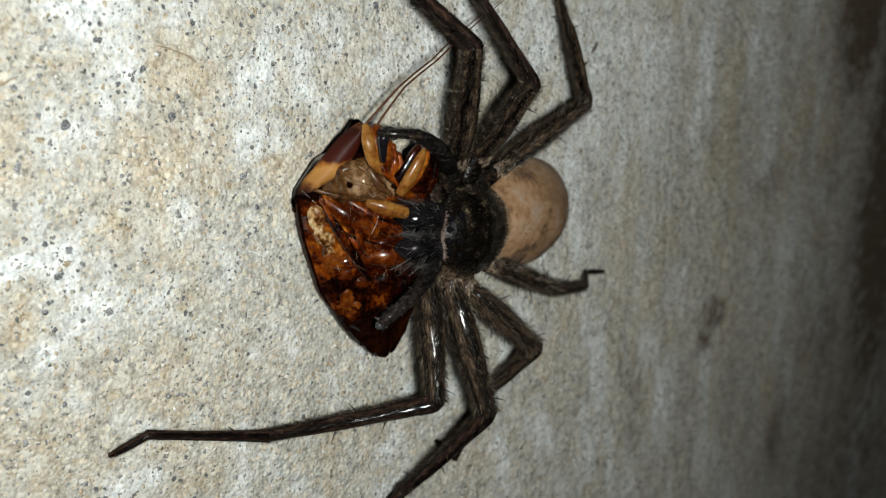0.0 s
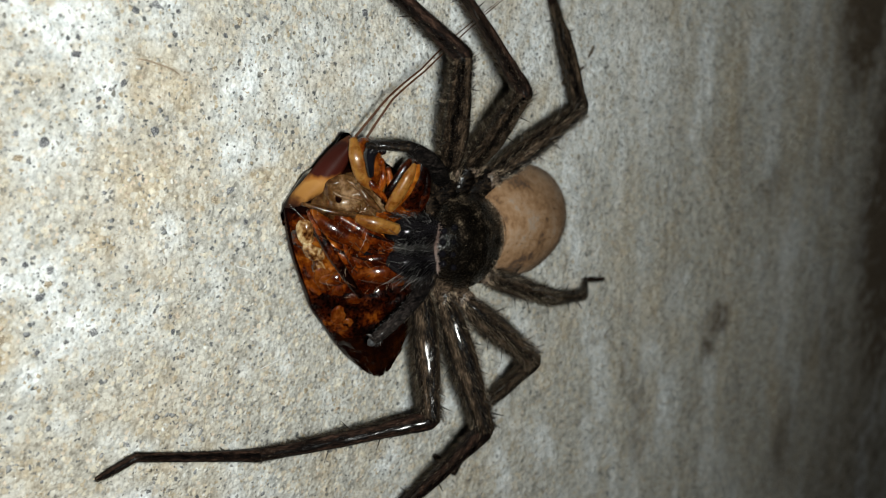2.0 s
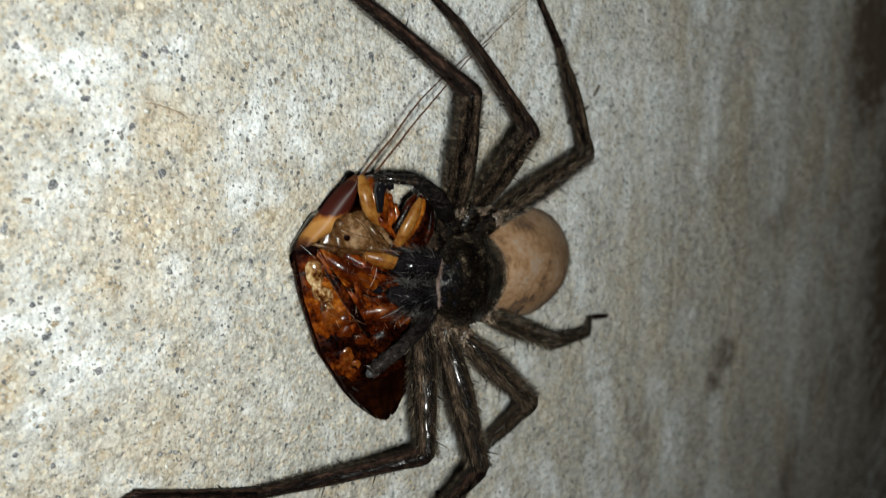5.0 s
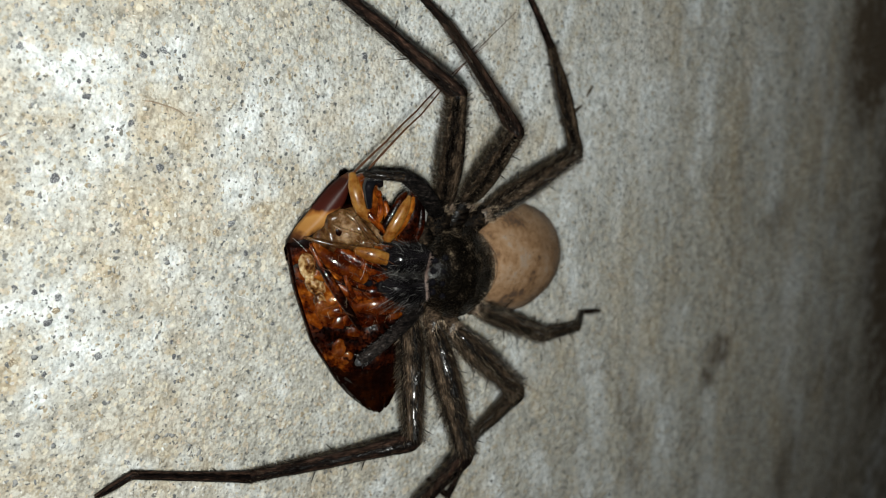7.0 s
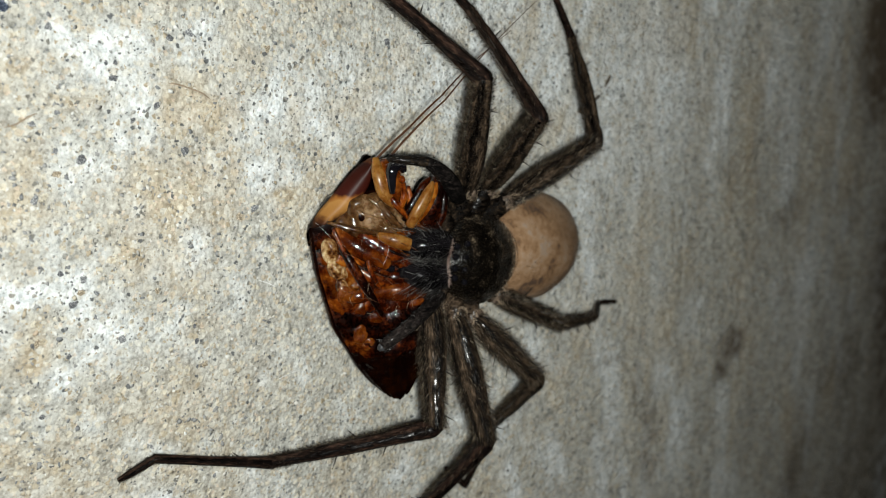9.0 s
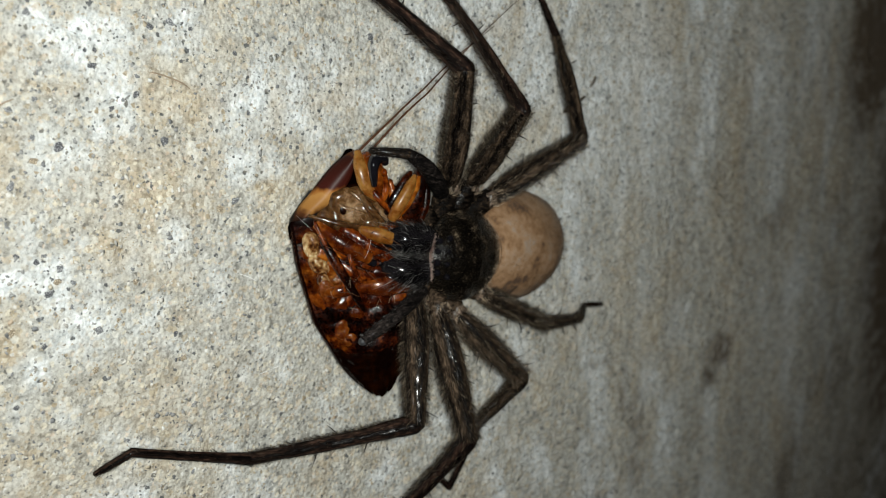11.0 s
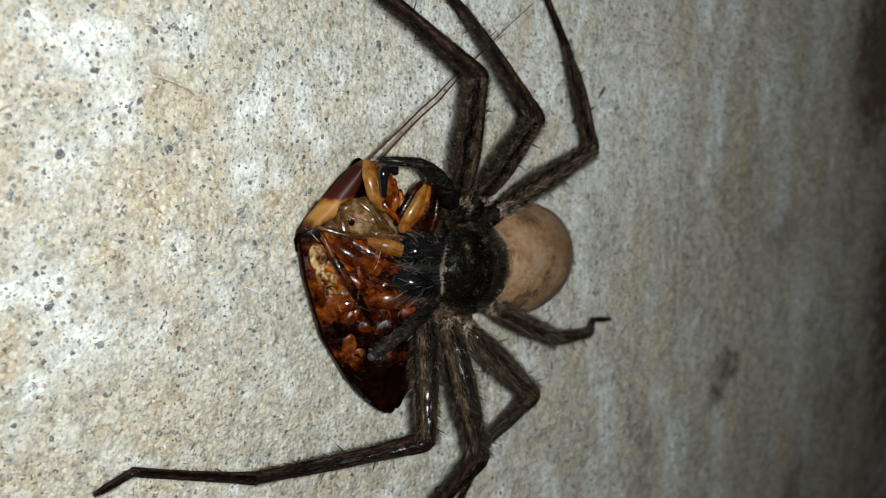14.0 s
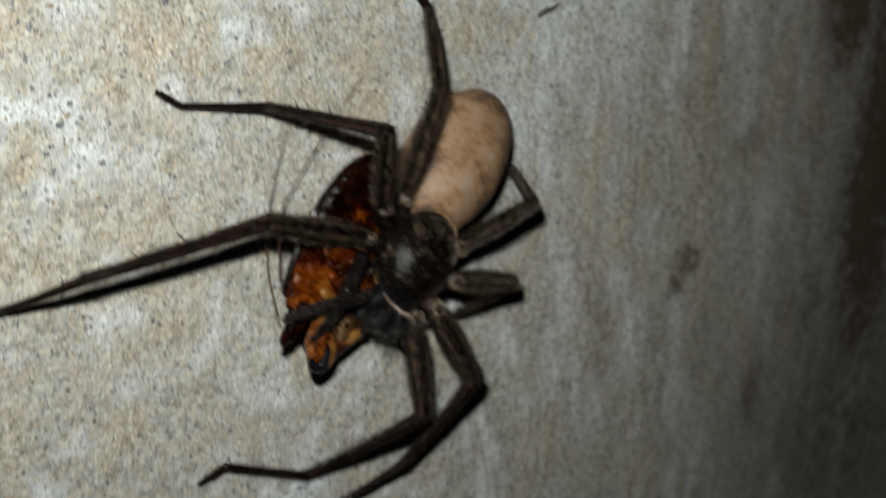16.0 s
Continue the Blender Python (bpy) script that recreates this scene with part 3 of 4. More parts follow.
build_silk([(-25.2, -0.25, 4.3), (-24.3, -0.25, 3.9), (-23.5, -0.25, 3.4)])
build_silk([(-23.4, -0.25, -6.0), (-22.2, -0.25, -5.8), (-20.8, -0.25, -5.6)])

# ---- the spider ----
# Body space: x ahead, y to its left, z away from the wall; rows of seconds, x, height, z, heading, pitch, roll.
# While it feeds the body turns a little to and fro on its feet: seconds, degrees, shift along the wall.
SWAY = [(0.0, 2.6, 0.0), (0.5, 1.0, 0.4), (1.0, 2.6, 0.0), (1.5, 2.2, 0.05), (2.0, 2.8, -0.1), (2.5, 2.8, -0.1), (3.0, 1.6, 0.0), (3.5, 1.2, 0.05), (4.0, 0.7, 0.15), (4.5, -0.8, 0.4), (5.0, 0.0, 0.0), (14.6, 0.0, 0.0)]


def swayed(t, turn, shift):
    a = radians(turn)
    return t, -4.82 - a * (5.32 - 8) + shift, 7.97, 5.32 - a * 4.82, 171.1 + turn, 10.6, 2.4


BODY = [swayed(*row) for row in SWAY] + [
    (14.7, -3.22, 8.07, 5.62, 171.1, 10.6, 2.4),
    (14.8, 1.18, 8.27, 6.62, 171.1, 10.6, 2.4),
    (14.9, 2.98, 8.57, 6.22, 174.1, 10.6, 2.4),
    (15.0, 2.10, 9.78, -0.37, 191.5, 4.9, 1.7),
    (15.2, -3.04, 10.00, -5.57, 200.0, 2.4, -1.5),
    (15.5, -1.63, 10.18, -9.86, 222.7, 2.0, 0.4),
    (16.0, -6.82, 8.67, -10.61, 229.0, 3.0, 6.0),
]
PREY = [
    (0.0, -14.5, 4.7, 4.7, 97.8, 24.8, 8.9),
    (0.5, -13.9, 4.8, 4.6, 99.7, 30.9, 4.0),
    (1.0, -14.2, 4.6, 4.3, 97.2, 28.5, 5.8),
    (1.5, -14.6, 4.8, 4.6, 96.2, 29.4, 9.4),
    (2.0, -14.3, 4.6, 4.4, 96.7, 30.7, 8.5),
    (2.5, -14.4, 4.9, 4.6, 96.3, 31.7, 8.2),
    (3.0, -14.6, 4.8, 4.7, 96.8, 25.1, 9.4),
    (3.5, -14.3, 4.8, 4.6, 97.5, 26.4, 8.0),
    (4.0, -14.1, 4.6, 4.5, 98.5, 23.9, 5.8),
    (4.5, -13.9, 4.8, 4.7, 99.2, 24.2, 4.5),
    (5.0, -14.1, 4.5, 4.2, 96.8, 19.5, 1.8),
    (7.3, -14.0, 4.8, 4.0, 96.5, 25, 0),
    (14.6, -14.0, 4.8, 4.0, 96.5, 25, 0),
    (14.7, -13.2, 4.9, 4.3, 96.5, 25, 0),
    (14.8, -10.8, 5.2, 5.4, 97.0, 25, 0),
    (14.9, -9.6, 5.6, 5.2, 105.0, 26, 4),
    (15.0, -8.9, 7.2, -1.5, 222.0, 24, 38),
    (15.1, -12.4, 7.2, -4.6, 216.0, 26, 38),
    (15.2, -14.4, 7.2, -5.6, 216.0, 28, 36),
    (15.3, -13.4, 7.0, -7.2, 224.0, 22, 36),
    (15.4, -12.0, 6.4, -8.8, 236.0, 12, 28),
    (15.5, -10.2, 5.0, -10.2, 254.2, 2, 0),
    (16.0, -13.9, 5.0, -11.3, 254.4, 2, 0),
]


PALP_BASE, PALP_TIP = (-14.5, 10.5, -13.5), (-23.5, 9.0, -15.0)


def wall_pose(x, h, z, heading, pitch=0, roll=0):
    """A pose whose local x lies along the wall at the heading (0: along +x, 90: up), local z off the wall."""
    a = radians(heading)
    ahead, up = Vector((math.cos(a), 0, math.sin(a))), Vector((0, -1, 0))
    left = up.cross(ahead)
    m = Matrix((ahead, left, up)).transposed().to_4x4()
    return Matrix.Translation((x * S, -h * S, z * S)) @ m @ pose(0, 0, 0, roll, -pitch, 0)


def prey_pose(x, h, z, heading, tilt, nod):
    """The prey's belly faces off the wall, turned by tilt towards -x."""
    return Matrix.Translation((x * S, -h * S, z * S)) @ pose(0, 0, 0, 0, 0, -tilt) @ wall_pose(0, 0, 0, heading, nod)


# knee, shin joint, ankle and tip of each leg at the five key moments: x, height, z
LEFT_FRONT = [
    [(-13.5, 12.1, -10.2), (-25.6, 2.4, -13.4), (-37.2, 1.7, -9.9), (-40.1, 0.3, -11.3)],
    [(-12.6, 11.0, -16.6), (-25.9, 4.6, -16.0), (-36.6, 0.7, -10.5), (-40.1, 0.7, -11.0)],
    [(-11.2, 12.0, -22.6), (-25.5, 5.0, -19.0), (-37.1, 1.5, -16.8), (-40.4, 0.5, -16.0)],
    [(-8.1, 12.3, -26.9), (-18.9, 4.7, -36.5), (-28.4, 1.5, -29.5), (-29.2, 0.5, -32.8)],
    [(-4.7, 9.8, -29.6), (-15.3, 0.8, -37.9), (-26.7, 1.7, -33.5), (-29.3, 0.3, -35.5)],
]
LEFT_SECOND = [
    [(-7.9, 13.6, -12.7), (-10.8, 5.2, -23.3), (-18.8, 1.5, -30.9), (-22.4, 0.4, -28.4)],
    [(1.4, 12.0, -19.9), (-7.7, 5.8, -28.4), (-18.6, 1.5, -26.9), (-17.0, 0.4, -30.9)],
    [(1.2, 11.2, -24.5), (-7.2, 5.8, -34.3), (-18.1, 1.5, -34.7), (-16.8, 0.4, -38.8)],
    [(5.2, 11.4, -28.4), (-4.9, 6.0, -36.3), (-7.5, 1.5, -46.8), (-11.6, 0.4, -45.5)],
    [(3.9, 9.0, -27.0), (-3.2, 4.4, -38.0), (-13.5, 1.5, -43.0), (-12.3, 0.4, -47.1)],
]
LEFT_THIRD = [
    [(0.7, 12.0, -8.4), (1.9, 4.7, -16.2), (1.3, 0.7, -25.1), (-1.4, 0.4, -22.2)],
    [(7.6, 9.6, -16.4), (10.2, 3.4, -24.7), (0.8, 1.1, -23.6), (2.7, 0.4, -27.0)],
    [(7.8, 9.8, -18.5), (10.3, 2.6, -25.9), (0.8, 1.1, -24.8), (2.8, 0.4, -28.1)],
    [(13.1, 8.2, -17.9), (17.7, 2.7, -25.7), (8.4, 1.0, -23.4), (5.9, 0.4, -26.4)],
    [(9.3, 9.3, -15.2), (6.5, 1.2, -21.3), (-3.2, 1.1, -22.4), (-0.5, 0.4, -25.2)],
]
LEFT_REAR = [
    [(9.6, 7.7, -5.4), (18.9, 4.8, -7.0), (24.8, 0.5, -7.3), (28.2, 0.3, -7.8)],
    [(15.4, 4.5, -7.0), (22.0, 1.0, -3.0), (17.1, 1.1, 1.5), (20.0, 0.3, 3.0)],
    [(13.0, 6.0, -10.2), (20.0, 1.5, -9.2), (14.8, 1.2, -4.2), (17.5, 0.4, -2.5)],
    [(12.5, 5.0, -8.5), (15.0, 1.0, -1.5), (10.5, 1.1, 3.5), (11.5, 0.3, 6.0)],
    [(10.4, 11.2, -4.9), (14.5, 2.6, -2.0), (7.8, 1.1, 1.1), (11.0, 0.3, 2.5)],
]
RIGHT_FRONT = [
    [(-11.3, 16.3, 23.6), (-17.3, 3.4, 34.3), (-27.7, 1.5, 34.9), (-25.6, 0.4, 38.0)],
    [(-8.8, 9.4, 19.2), (-24.7, 5.2, 26.8), (-33.8, 2.0, 31.1), (-37.2, 1.0, 32.7)],
    [(-16.7, 13.7, 11.4), (-31.5, 3.8, 15.7), (-41.3, 0.5, 17.2), (-44.7, 1.1, 18.8)],
    [(-22.7, 10.8, -3.7), (-40.1, 7.5, -8.0), (-49.7, 4.1, -11.2), (-53.3, 3.0, -12.3)],
    [(-27.3, 11.7, -3.8), (-44.6, 9.3, -7.8), (-50.1, 1.4, -12.0), (-53.8, 1.0, -13.0)],
]
RIGHT_SECOND = [
    [(-5.0, 17.3, 19.7), (-3.9, 6.5, 29.6), (-7.8, 1.5, 35.9), (-7.2, 0.4, 39.2)],
    [(-0.9, 10.6, 20.1), (-8.8, 5.8, 31.1), (-13.5, 2.0, 37.7), (-11.7, 1.0, 40.6)],
    [(-5.1, 14.2, 14.7), (-2.7, 2.3, 22.2), (-9.5, 2.2, 28.0), (-7.3, 0.9, 30.6)],
    [(-13.1, 12.5, 7.3), (-21.8, 1.2, 7.1), (-30.7, 0.7, 7.1), (-33.8, 1.2, 8.6)],
    [(-15.8, 15.8, 5.2), (-22.3, 3.1, 6.8), (-30.8, 0.4, 6.8), (-33.7, 1.3, 8.3)],
]
RIGHT_REAR = [
    [(11.6, 9.3, 14.8), (16.5, 2.1, 26.1), (11.1, 1.6, 34.9), (14.6, 0.4, 36.1)],
    [(4.9, 14.8, 17.6), (6.8, 7.0, 29.1), (13.0, 1.4, 35.3), (11.6, 0.5, 38.7)],
    [(8.2, 12.0, 11.1), (3.0, 4.3, 21.5), (-6.0, 1.3, 25.8), (-5.9, 0.3, 29.4)],
    [(1.0, 11.2, 10.6), (1.4, 3.5, 22.3), (-7.2, 1.6, 27.6), (-4.0, 0.4, 29.4)],
    [(-6.4, 12.7, 9.0), (-1.0, 3.4, 17.8), (-7.7, 1.5, 25.5), (-4.2, 0.4, 26.3)],
]

TIMES = [row[0] for row in BODY]
STANCE = [0] * (len(BODY) - 4) + [1, 2, 3, 4]
REST = len(SWAY) - 1
REACH = {"left_front": (12.3, 16.3, 12.3, 3.6), "left_second": (13.0, 13.9, 11.8, 4.5), "left_third": (9.8, 10.6, 9.8, 4.0), "left_rear": (11.5, 9.9, 7.5, 3.6), "right_front": (16.0, 18.1, 10.5, 3.9), "right_second": (14.1, 14.4, 8.9, 3.6), "right_rear": (12.9, 14.0, 10.4, 3.8)}
HIPS = {"left_front": (4.7, 5.1, -0.9), "left_second": (2.4, 6.4, 0.3), "left_third": (-1.7, 7.0, -0.3), "left_rear": (-5.1, 4.8, -0.0), "right_front": (1.2, -6.3, -0.5), "right_second": (-2.7, -6.6, -0.6), "right_rear": (-5.2, -5.4, 0.4)}
TARGETS = {"left_front": LEFT_FRONT, "left_second": LEFT_SECOND, "left_third": LEFT_THIRD, "left_rear": LEFT_REAR,
           "right_front": RIGHT_FRONT, "right_second": RIGHT_SECOND, "right_rear": RIGHT_REAR}
THICK = {"left_front": 0.90, "left_second": 0.95, "left_third": 0.85, "left_rear": 0.66, "right_front": 0.84, "right_second": 0.76, "right_rear": 0.80}

spider = new("spider")
tagged(spider, label="large dark brown hairy spider with tan abdomen eating on the wall", category="spider")


def leg_segment(name, length, radii, material, seed, hair, spines=()):
    n = len(radii)
    pts = [(-0.3 * radii[0] + (length + 0.3 * radii[0] + 0.25 * radii[-1]) * i / (n - 1), 0, 0.04 * length * math.sin(math.pi * i / (n - 1)) * 0.4) for i in range(n)]
    ob = part(name, limb(pts, radii, sides=24, rough=0.025, sub=4, seed=seed, ridge=0.06), material, spider)

    def place(u, v):
        i = min(int(u * (n - 1)), n - 2)
        r = radii[i] + (radii[i + 1] - radii[i]) * (u * (n - 1) - i)
        a = v * 2 * math.pi
        out = Vector((0, math.cos(a), math.sin(a)))
        return Vector((length * u, 0, 0)) + out * r * 0.93, out, Vector((1, 0, 0))

    count, size, thick = hair
    part("hair", hairs(count, place, size, thick, seed), FEMUR_HAIR if name == "femur" else LEG_HAIR, ob, kind="stuff")
    for u, a, l in spines:
        root, out, lay = place(u, a)
        part("spine", thorn(root, out + lay * 0.55, l, 0.09), SPINE, ob)
    return ob


def build_leg(name, seed):
    a, b, c, d = REACH[name]
    k = THICK[name]
    f = 1.30 if name == "right_rear" else 1.0
    shin = LEG if name in ("right_rear", "left_third", "left_rear") else LEG_DARK
    pieces = [
        leg_segment("femur", a, [0.9 * k, 1.42 * k, 1.5 * k, 1.35 * k, 1.12 * k, 1.05 * k], LEG, seed, (4200, 0.80, 0.014), ((0.35, 0.02, 1.6), (0.45, 0.50, 1.6), (0.90, 0.10, 1.4), (0.62, 0.48, 1.7), (0.78, 0.25, 1.5), (0.55, 0.22, 1.5), (0.80, 0.98, 1.4))),
        leg_segment("tibia", b, [0.92 * k, 0.96 * k, 0.80 * k * f, 0.80 * k * f, 0.74 * k * f, 0.66 * k, 0.66 * k], shin, seed + 1, (2800, 0.50, 0.013), ((0.30, 0.02, 1.4), (0.46, 0.48, 1.5), (0.60, 0.1, 1.5), (0.72, 0.42, 1.5), (0.86, 0.75, 1.3))),
        leg_segment("metatarsus", c, [0.70 * k, 0.56 * k, 0.48 * k, 0.45 * k, 0.46 * k], LEG_DARK, seed + 2, (650, 0.36, 0.012), ((0.25, 0.7, 1.1),)),
        leg_segment("tarsus", d, [0.40 * k, 0.43 * k, 0.41 * k, 0.27 * k], LEG_DARK, seed + 3, (300, 0.32, 0.013)),
    ]
    # the short knee piece between thigh and shin
    part("patella", limb([(-0.75 * k, 0, -0.1 * k), (0.3 * k, 0, 0.06 * k), (1.7 * k, 0, 0.08 * k), (3.2 * k, 0, 0.0)], [0.62 * k, 1.06 * k, 1.04 * k, 0.84 * k], sides=20, rough=0.03, seed=seed + 5, ridge=0.05), shin, pieces[1])
    return pieces


LEGS = {name: build_leg(name, 11 * n + 3) for n, name in enumerate(REACH)}


def build_body():
    def cara(c):
        k = 1 - 0.30 * max(0, c.x) ** 1.6 + 0.04 * min(0, c.x)
        dome = 1.0 + 0.15 * math.exp(-((c.x - 0.35) ** 2) * 6)
        groove = 0.10 * math.exp(-((c.x + 0.25) ** 2) * 20 - c.y * c.y * 90)
        return c.x, c.y * k, (c.z * dome - groove) if c.z > 0 else c.z * 0.7

    shell = part("carapace", blob((6.2, 4.85, 3.1), (-0.7, 0, 0), shape=cara, lumps=0.12, detail=40, lump_size=1.2), CARAPACE, spider, "blackish brown domed carapace with grey hairs")

    def on_shell(u, v):
        a, t = v * 2 * math.pi, math.acos(1 - u * 0.95)
        d = Vector((math.sin(t) * math.cos(a), math.sin(t) * math.sin(a), math.cos(t)))
        c = Vector(cara(d))
        return Vector((c.x * 6.15 - 0.7, c.y * 4.8, c.z * 3.05)), d * 0.5, Vector((0.7, -0.3 * d.y, 0))

    part("hair", hairs(1000, on_shell, 0.45, 0.014, 71), HAIR, shell, kind="stuff")
    rear = lambda u, v: on_shell(0.15 + 0.85 * u, 0.5 + 0.36 * (v - 0.5))
    part("hair", hairs(650, rear, 0.5, 0.018, 76), PALE_HAIR, shell, kind="stuff")
    part("collar", limb([(-5.6, 2.9, 0.6), (-6.5, 1.4, 1.0), (-6.7, 0, 1.1), (-6.5, -1.4, 1.0), (-5.6, -2.9, 0.6)], [0.12, 0.28, 0.32, 0.28, 0.12], sides=10, rough=0.06), BELLY, spider, "pale tan collar behind the carapace")
    fringe = lambda u, v: (Vector((5.45 - 1.6 * (u - 0.5) ** 2 + 0.2 * v, (u - 0.5) * 4.4, 1.05 + 0.35 * v)), Vector((0.7, 0, 0.8)), Vector((0.15, 0.3 * (u - 0.5), 0.35)))
    part("rust_fringe", hairs(420, fringe, 0.8, 0.026, 72), RUST_HAIR, shell, "rusty hair fringe under the eyes", kind="stuff")
    part("cephalic_base", blob((4.6, 3.9, 1.7), (-0.3, 0, -1.9), lumps=0.2), LEG, spider)

    for y, x, z, r in ((0.55, 5.05, 1.75, 0.42), (-0.55, 5.05, 1.75, 0.42), (1.55, 4.75, 1.65, 0.40), (-1.55, 4.75, 1.65, 0.40), (0.62, 4.45, 2.55, 0.34), (-0.62, 4.45, 2.55, 0.34), (1.9, 4.05, 2.35, 0.38), (-1.9, 4.05, 2.35, 0.38)):
        part("eye", blob((r * 0.85, r * 0.85, r * 0.85), (x + 0.12, y, z + 0.12), detail=16), GLOSS_BLACK, spider)

    def bag(c):
        k = 1 - 0.06 * c.x
        return c.x, c.y * k, c.z * (1 + 0.05 * c.x)

    body = part("abdomen", blob((10.5, 6.45, 5.5), (-13.8, 0, -3.3), (0, 0, 0), shape=bag, lumps=0.25, detail=48, lump_size=3.5), BELLY, spider, "smooth swollen tan abdomen with pinkish mottling")

    def on_bag(u, v):
        a, t = v * 2 * math.pi, math.acos(1 - 2 * u)
        d = Vector((math.cos(t), math.sin(t) * math.cos(a), math.sin(t) * math.sin(a)))
        return Vector((-13.8 + d.x * 10.4, d.y * 6.35, -3.3 + d.z * 5.45)), d, Vector((-0.8, 0, 0))

    part("hair", hairs(2600, on_bag, 0.45, 0.011, 73), HAIR, body, kind="stuff")
    part("waist", limb([(-4.6, 0, -0.8), (-6.0, 0, -1.2), (-7.4, 0, -1.6)], [1.3, 0.9, 1.2]), LEG, spider)

    for y in (1.4, -1.4):
        jaw = part("chelicera", limb([(4.2, y, 0.2), (5.6, y * 1.1, 0.1), (7.2, y * 1.05, -0.9), (8.4, y * 0.9, -2.2)], [1.1, 1.5, 1.35, 0.7], sides=18), JAW, spider, "glossy black bristly jaw")
        ring = lambda u, v: (Vector((4.9 + 3.2 * u, y * 1.05, 0.25 - 2.0 * u * u)) + Vector((0, math.cos(v * 6.28), math.sin(v * 6.28))) * 1.3, Vector((0.2, math.cos(v * 6.28), math.sin(v * 6.28))) * 0.6, Vector((1.0, 0, -0.15)))
        part("hair", hairs(800, ring, 1.9, 0.018, 74 if y > 0 else 75), JAW_HAIR, jaw, kind="stuff")
        part("fang", limb([(8.9, y * 0.8, -2.8), (9.6, y * 0.6, -3.4), (9.4, y * 0.3, -4.3)], [0.42, 0.32, 0.08], sides=8), GLOSS_BLACK, jaw)

    def tuft(x, y, z):
        a = Vector((x, y, z + 0.3))
        d = Vector((x, y, 0)).normalized()
        spot = lambda u, v: (a + Vector((math.cos(6.28 * v) * 0.8, math.sin(6.28 * v) * 0.8, 0.75 * u)) - d * 0.3, Vector((0.1, 0.1, 0.9)), d * 0.8)
        part("hair", hairs(80, spot, 0.6, 0.017, int(50 * abs(x) + 7 * abs(y))), PALE_HAIR, spider, kind="stuff")

    # the head end sits a little to the left of the hips' middle line
    for ob in spider.children:
        if ob.name.split(".")[0] in ("carapace", "eye", "collar", "cephalic_base", "chelicera"):
            ob.location.y = 0.7 * S

    for name, (x, y, z) in HIPS.items():
        part("coxa", limb([(x * 0.45, y * 0.42, -1.6), (x * 0.75, y * 0.75, z * 0.5 - 0.9), (x, y, z)], [1.15, 1.25, 1.05], sides=12), LEG, spider)
        tuft(x, y, z)
        part("trochanter", blob((0.95, 0.95, 0.8), (x * 0.96, y * 0.96, z + 0.25), lumps=0.35, detail=20, lump_size=0.5), JOINT, spider, "pale mottled hip joint")
    part("coxa", limb([(2.0, -1.8, -1.6), (3.2, -3.2, -1.5), (4.0, -4.1, -1.3)], [1.1, 1.0, 0.3], sides=12), LEG, spider, "stump of the missing foreleg")


build_body()


def build_palp(points, radii, seed, coat):
    """A pedipalp in three pieces, in the body space."""
    out = []
    names = ("palp_femur", "palp_tibia", "palp_tarsus")
    skins = (PALP, PALP, LEG)
    for n in range(len(points) - 1):
        ob = part(names[n], limb([points[n], (Vector(points[n]) + Vector(points[n + 1])) * 0.5 + Vector((0, 0, 0.15)), points[n + 1]], [radii[n], (radii[n] + radii[n + 1]) * 0.54, radii[n + 1]], sides=12), skins[n], spider)
        a, b = Vector(points[n]), Vector(points[n + 1])
        d = (b - a).normalized()
        s = d.orthogonal().normalized()
        t = d.cross(s)
        spot = lambda u, v: (a + (b - a) * u + (s * math.cos(v * 6.28) + t * math.sin(v * 6.28)) * radii[n] * 0.8, s * math.cos(v * 6.28) + t * math.sin(v * 6.28), d)
        part("hair", hairs(420, spot, coat, 0.012, seed + n), JAW_HAIR, ob, kind="stuff")
        out.append(ob)
    return out


LEFT_PALP_LINE = [(4.3, 4.3, -0.4), (9.8, 6.3, 1.0), (12.3, 8.7, -0.6)]
LEFT_PALP = build_palp(LEFT_PALP_LINE, [0.72, 0.62, 0.52], 81, 0.34)
part("palp_tip", blob((0.55, 0.40, 0.38), (12.3, 8.7, -0.5), (0, 30, 45), lumps=0.08, detail=16), TIP_SKIN, LEFT_PALP[-1], "smooth blunt blue-grey tip")
RIGHT_PALP = build_palp([(3.3, -5.6, 0.2), (7.9, -7.7, 1.9), (10.9, -8.9, 1.9), (13.5, -8.9, -0.6)], [0.85, 0.80, 0.50, 0.28], 85, 0.36)

# ---- the cockroach ----
# Own space: x towards the head, z out of the belly, y to the side that hugs the wall.
cockroach = new("cockroach")
tagged(cockroach, label="half-eaten glossy brown cockroach, belly up, held in the spider's jaws", category="cockroach")


def half_width(x):
    xs = (-13.2, -12.4, -11, -9.1, -4.5, 1.4, 5.8, 8.2, 10.4, 11.9)
    ws = (0.3, 1.5, 2.7, 3.8, 5.7, 6.6, 6.7, 4.6, 2.2, 0.6)
    return float(np.interp(x, xs, ws))


def strip(outer, inner, bulge, thick):
    """A bent plate between two edges."""
    bm = bmesh.new()
    rows = []
    for a, b in zip(smooth_line(outer, 5), smooth_line(inner, 5)):
        rows.append([bm.verts.new(a.lerp(b, k / 8) + Vector((0, 0, bulge * math.sin(math.pi * k / 8)))) for k in range(9)])
    for a, b in zip(rows, rows[1:]):
        for k in range(8):
            bm.faces.new((a[k], a[k + 1], b[k + 1], b[k]))
    bmesh.ops.recalc_face_normals(bm, faces=bm.faces)
    bmesh.ops.solidify(bm, geom=bm.faces[:], thickness=thick)
    bmesh.ops.recalc_face_normals(bm, faces=bm.faces)
    return bm


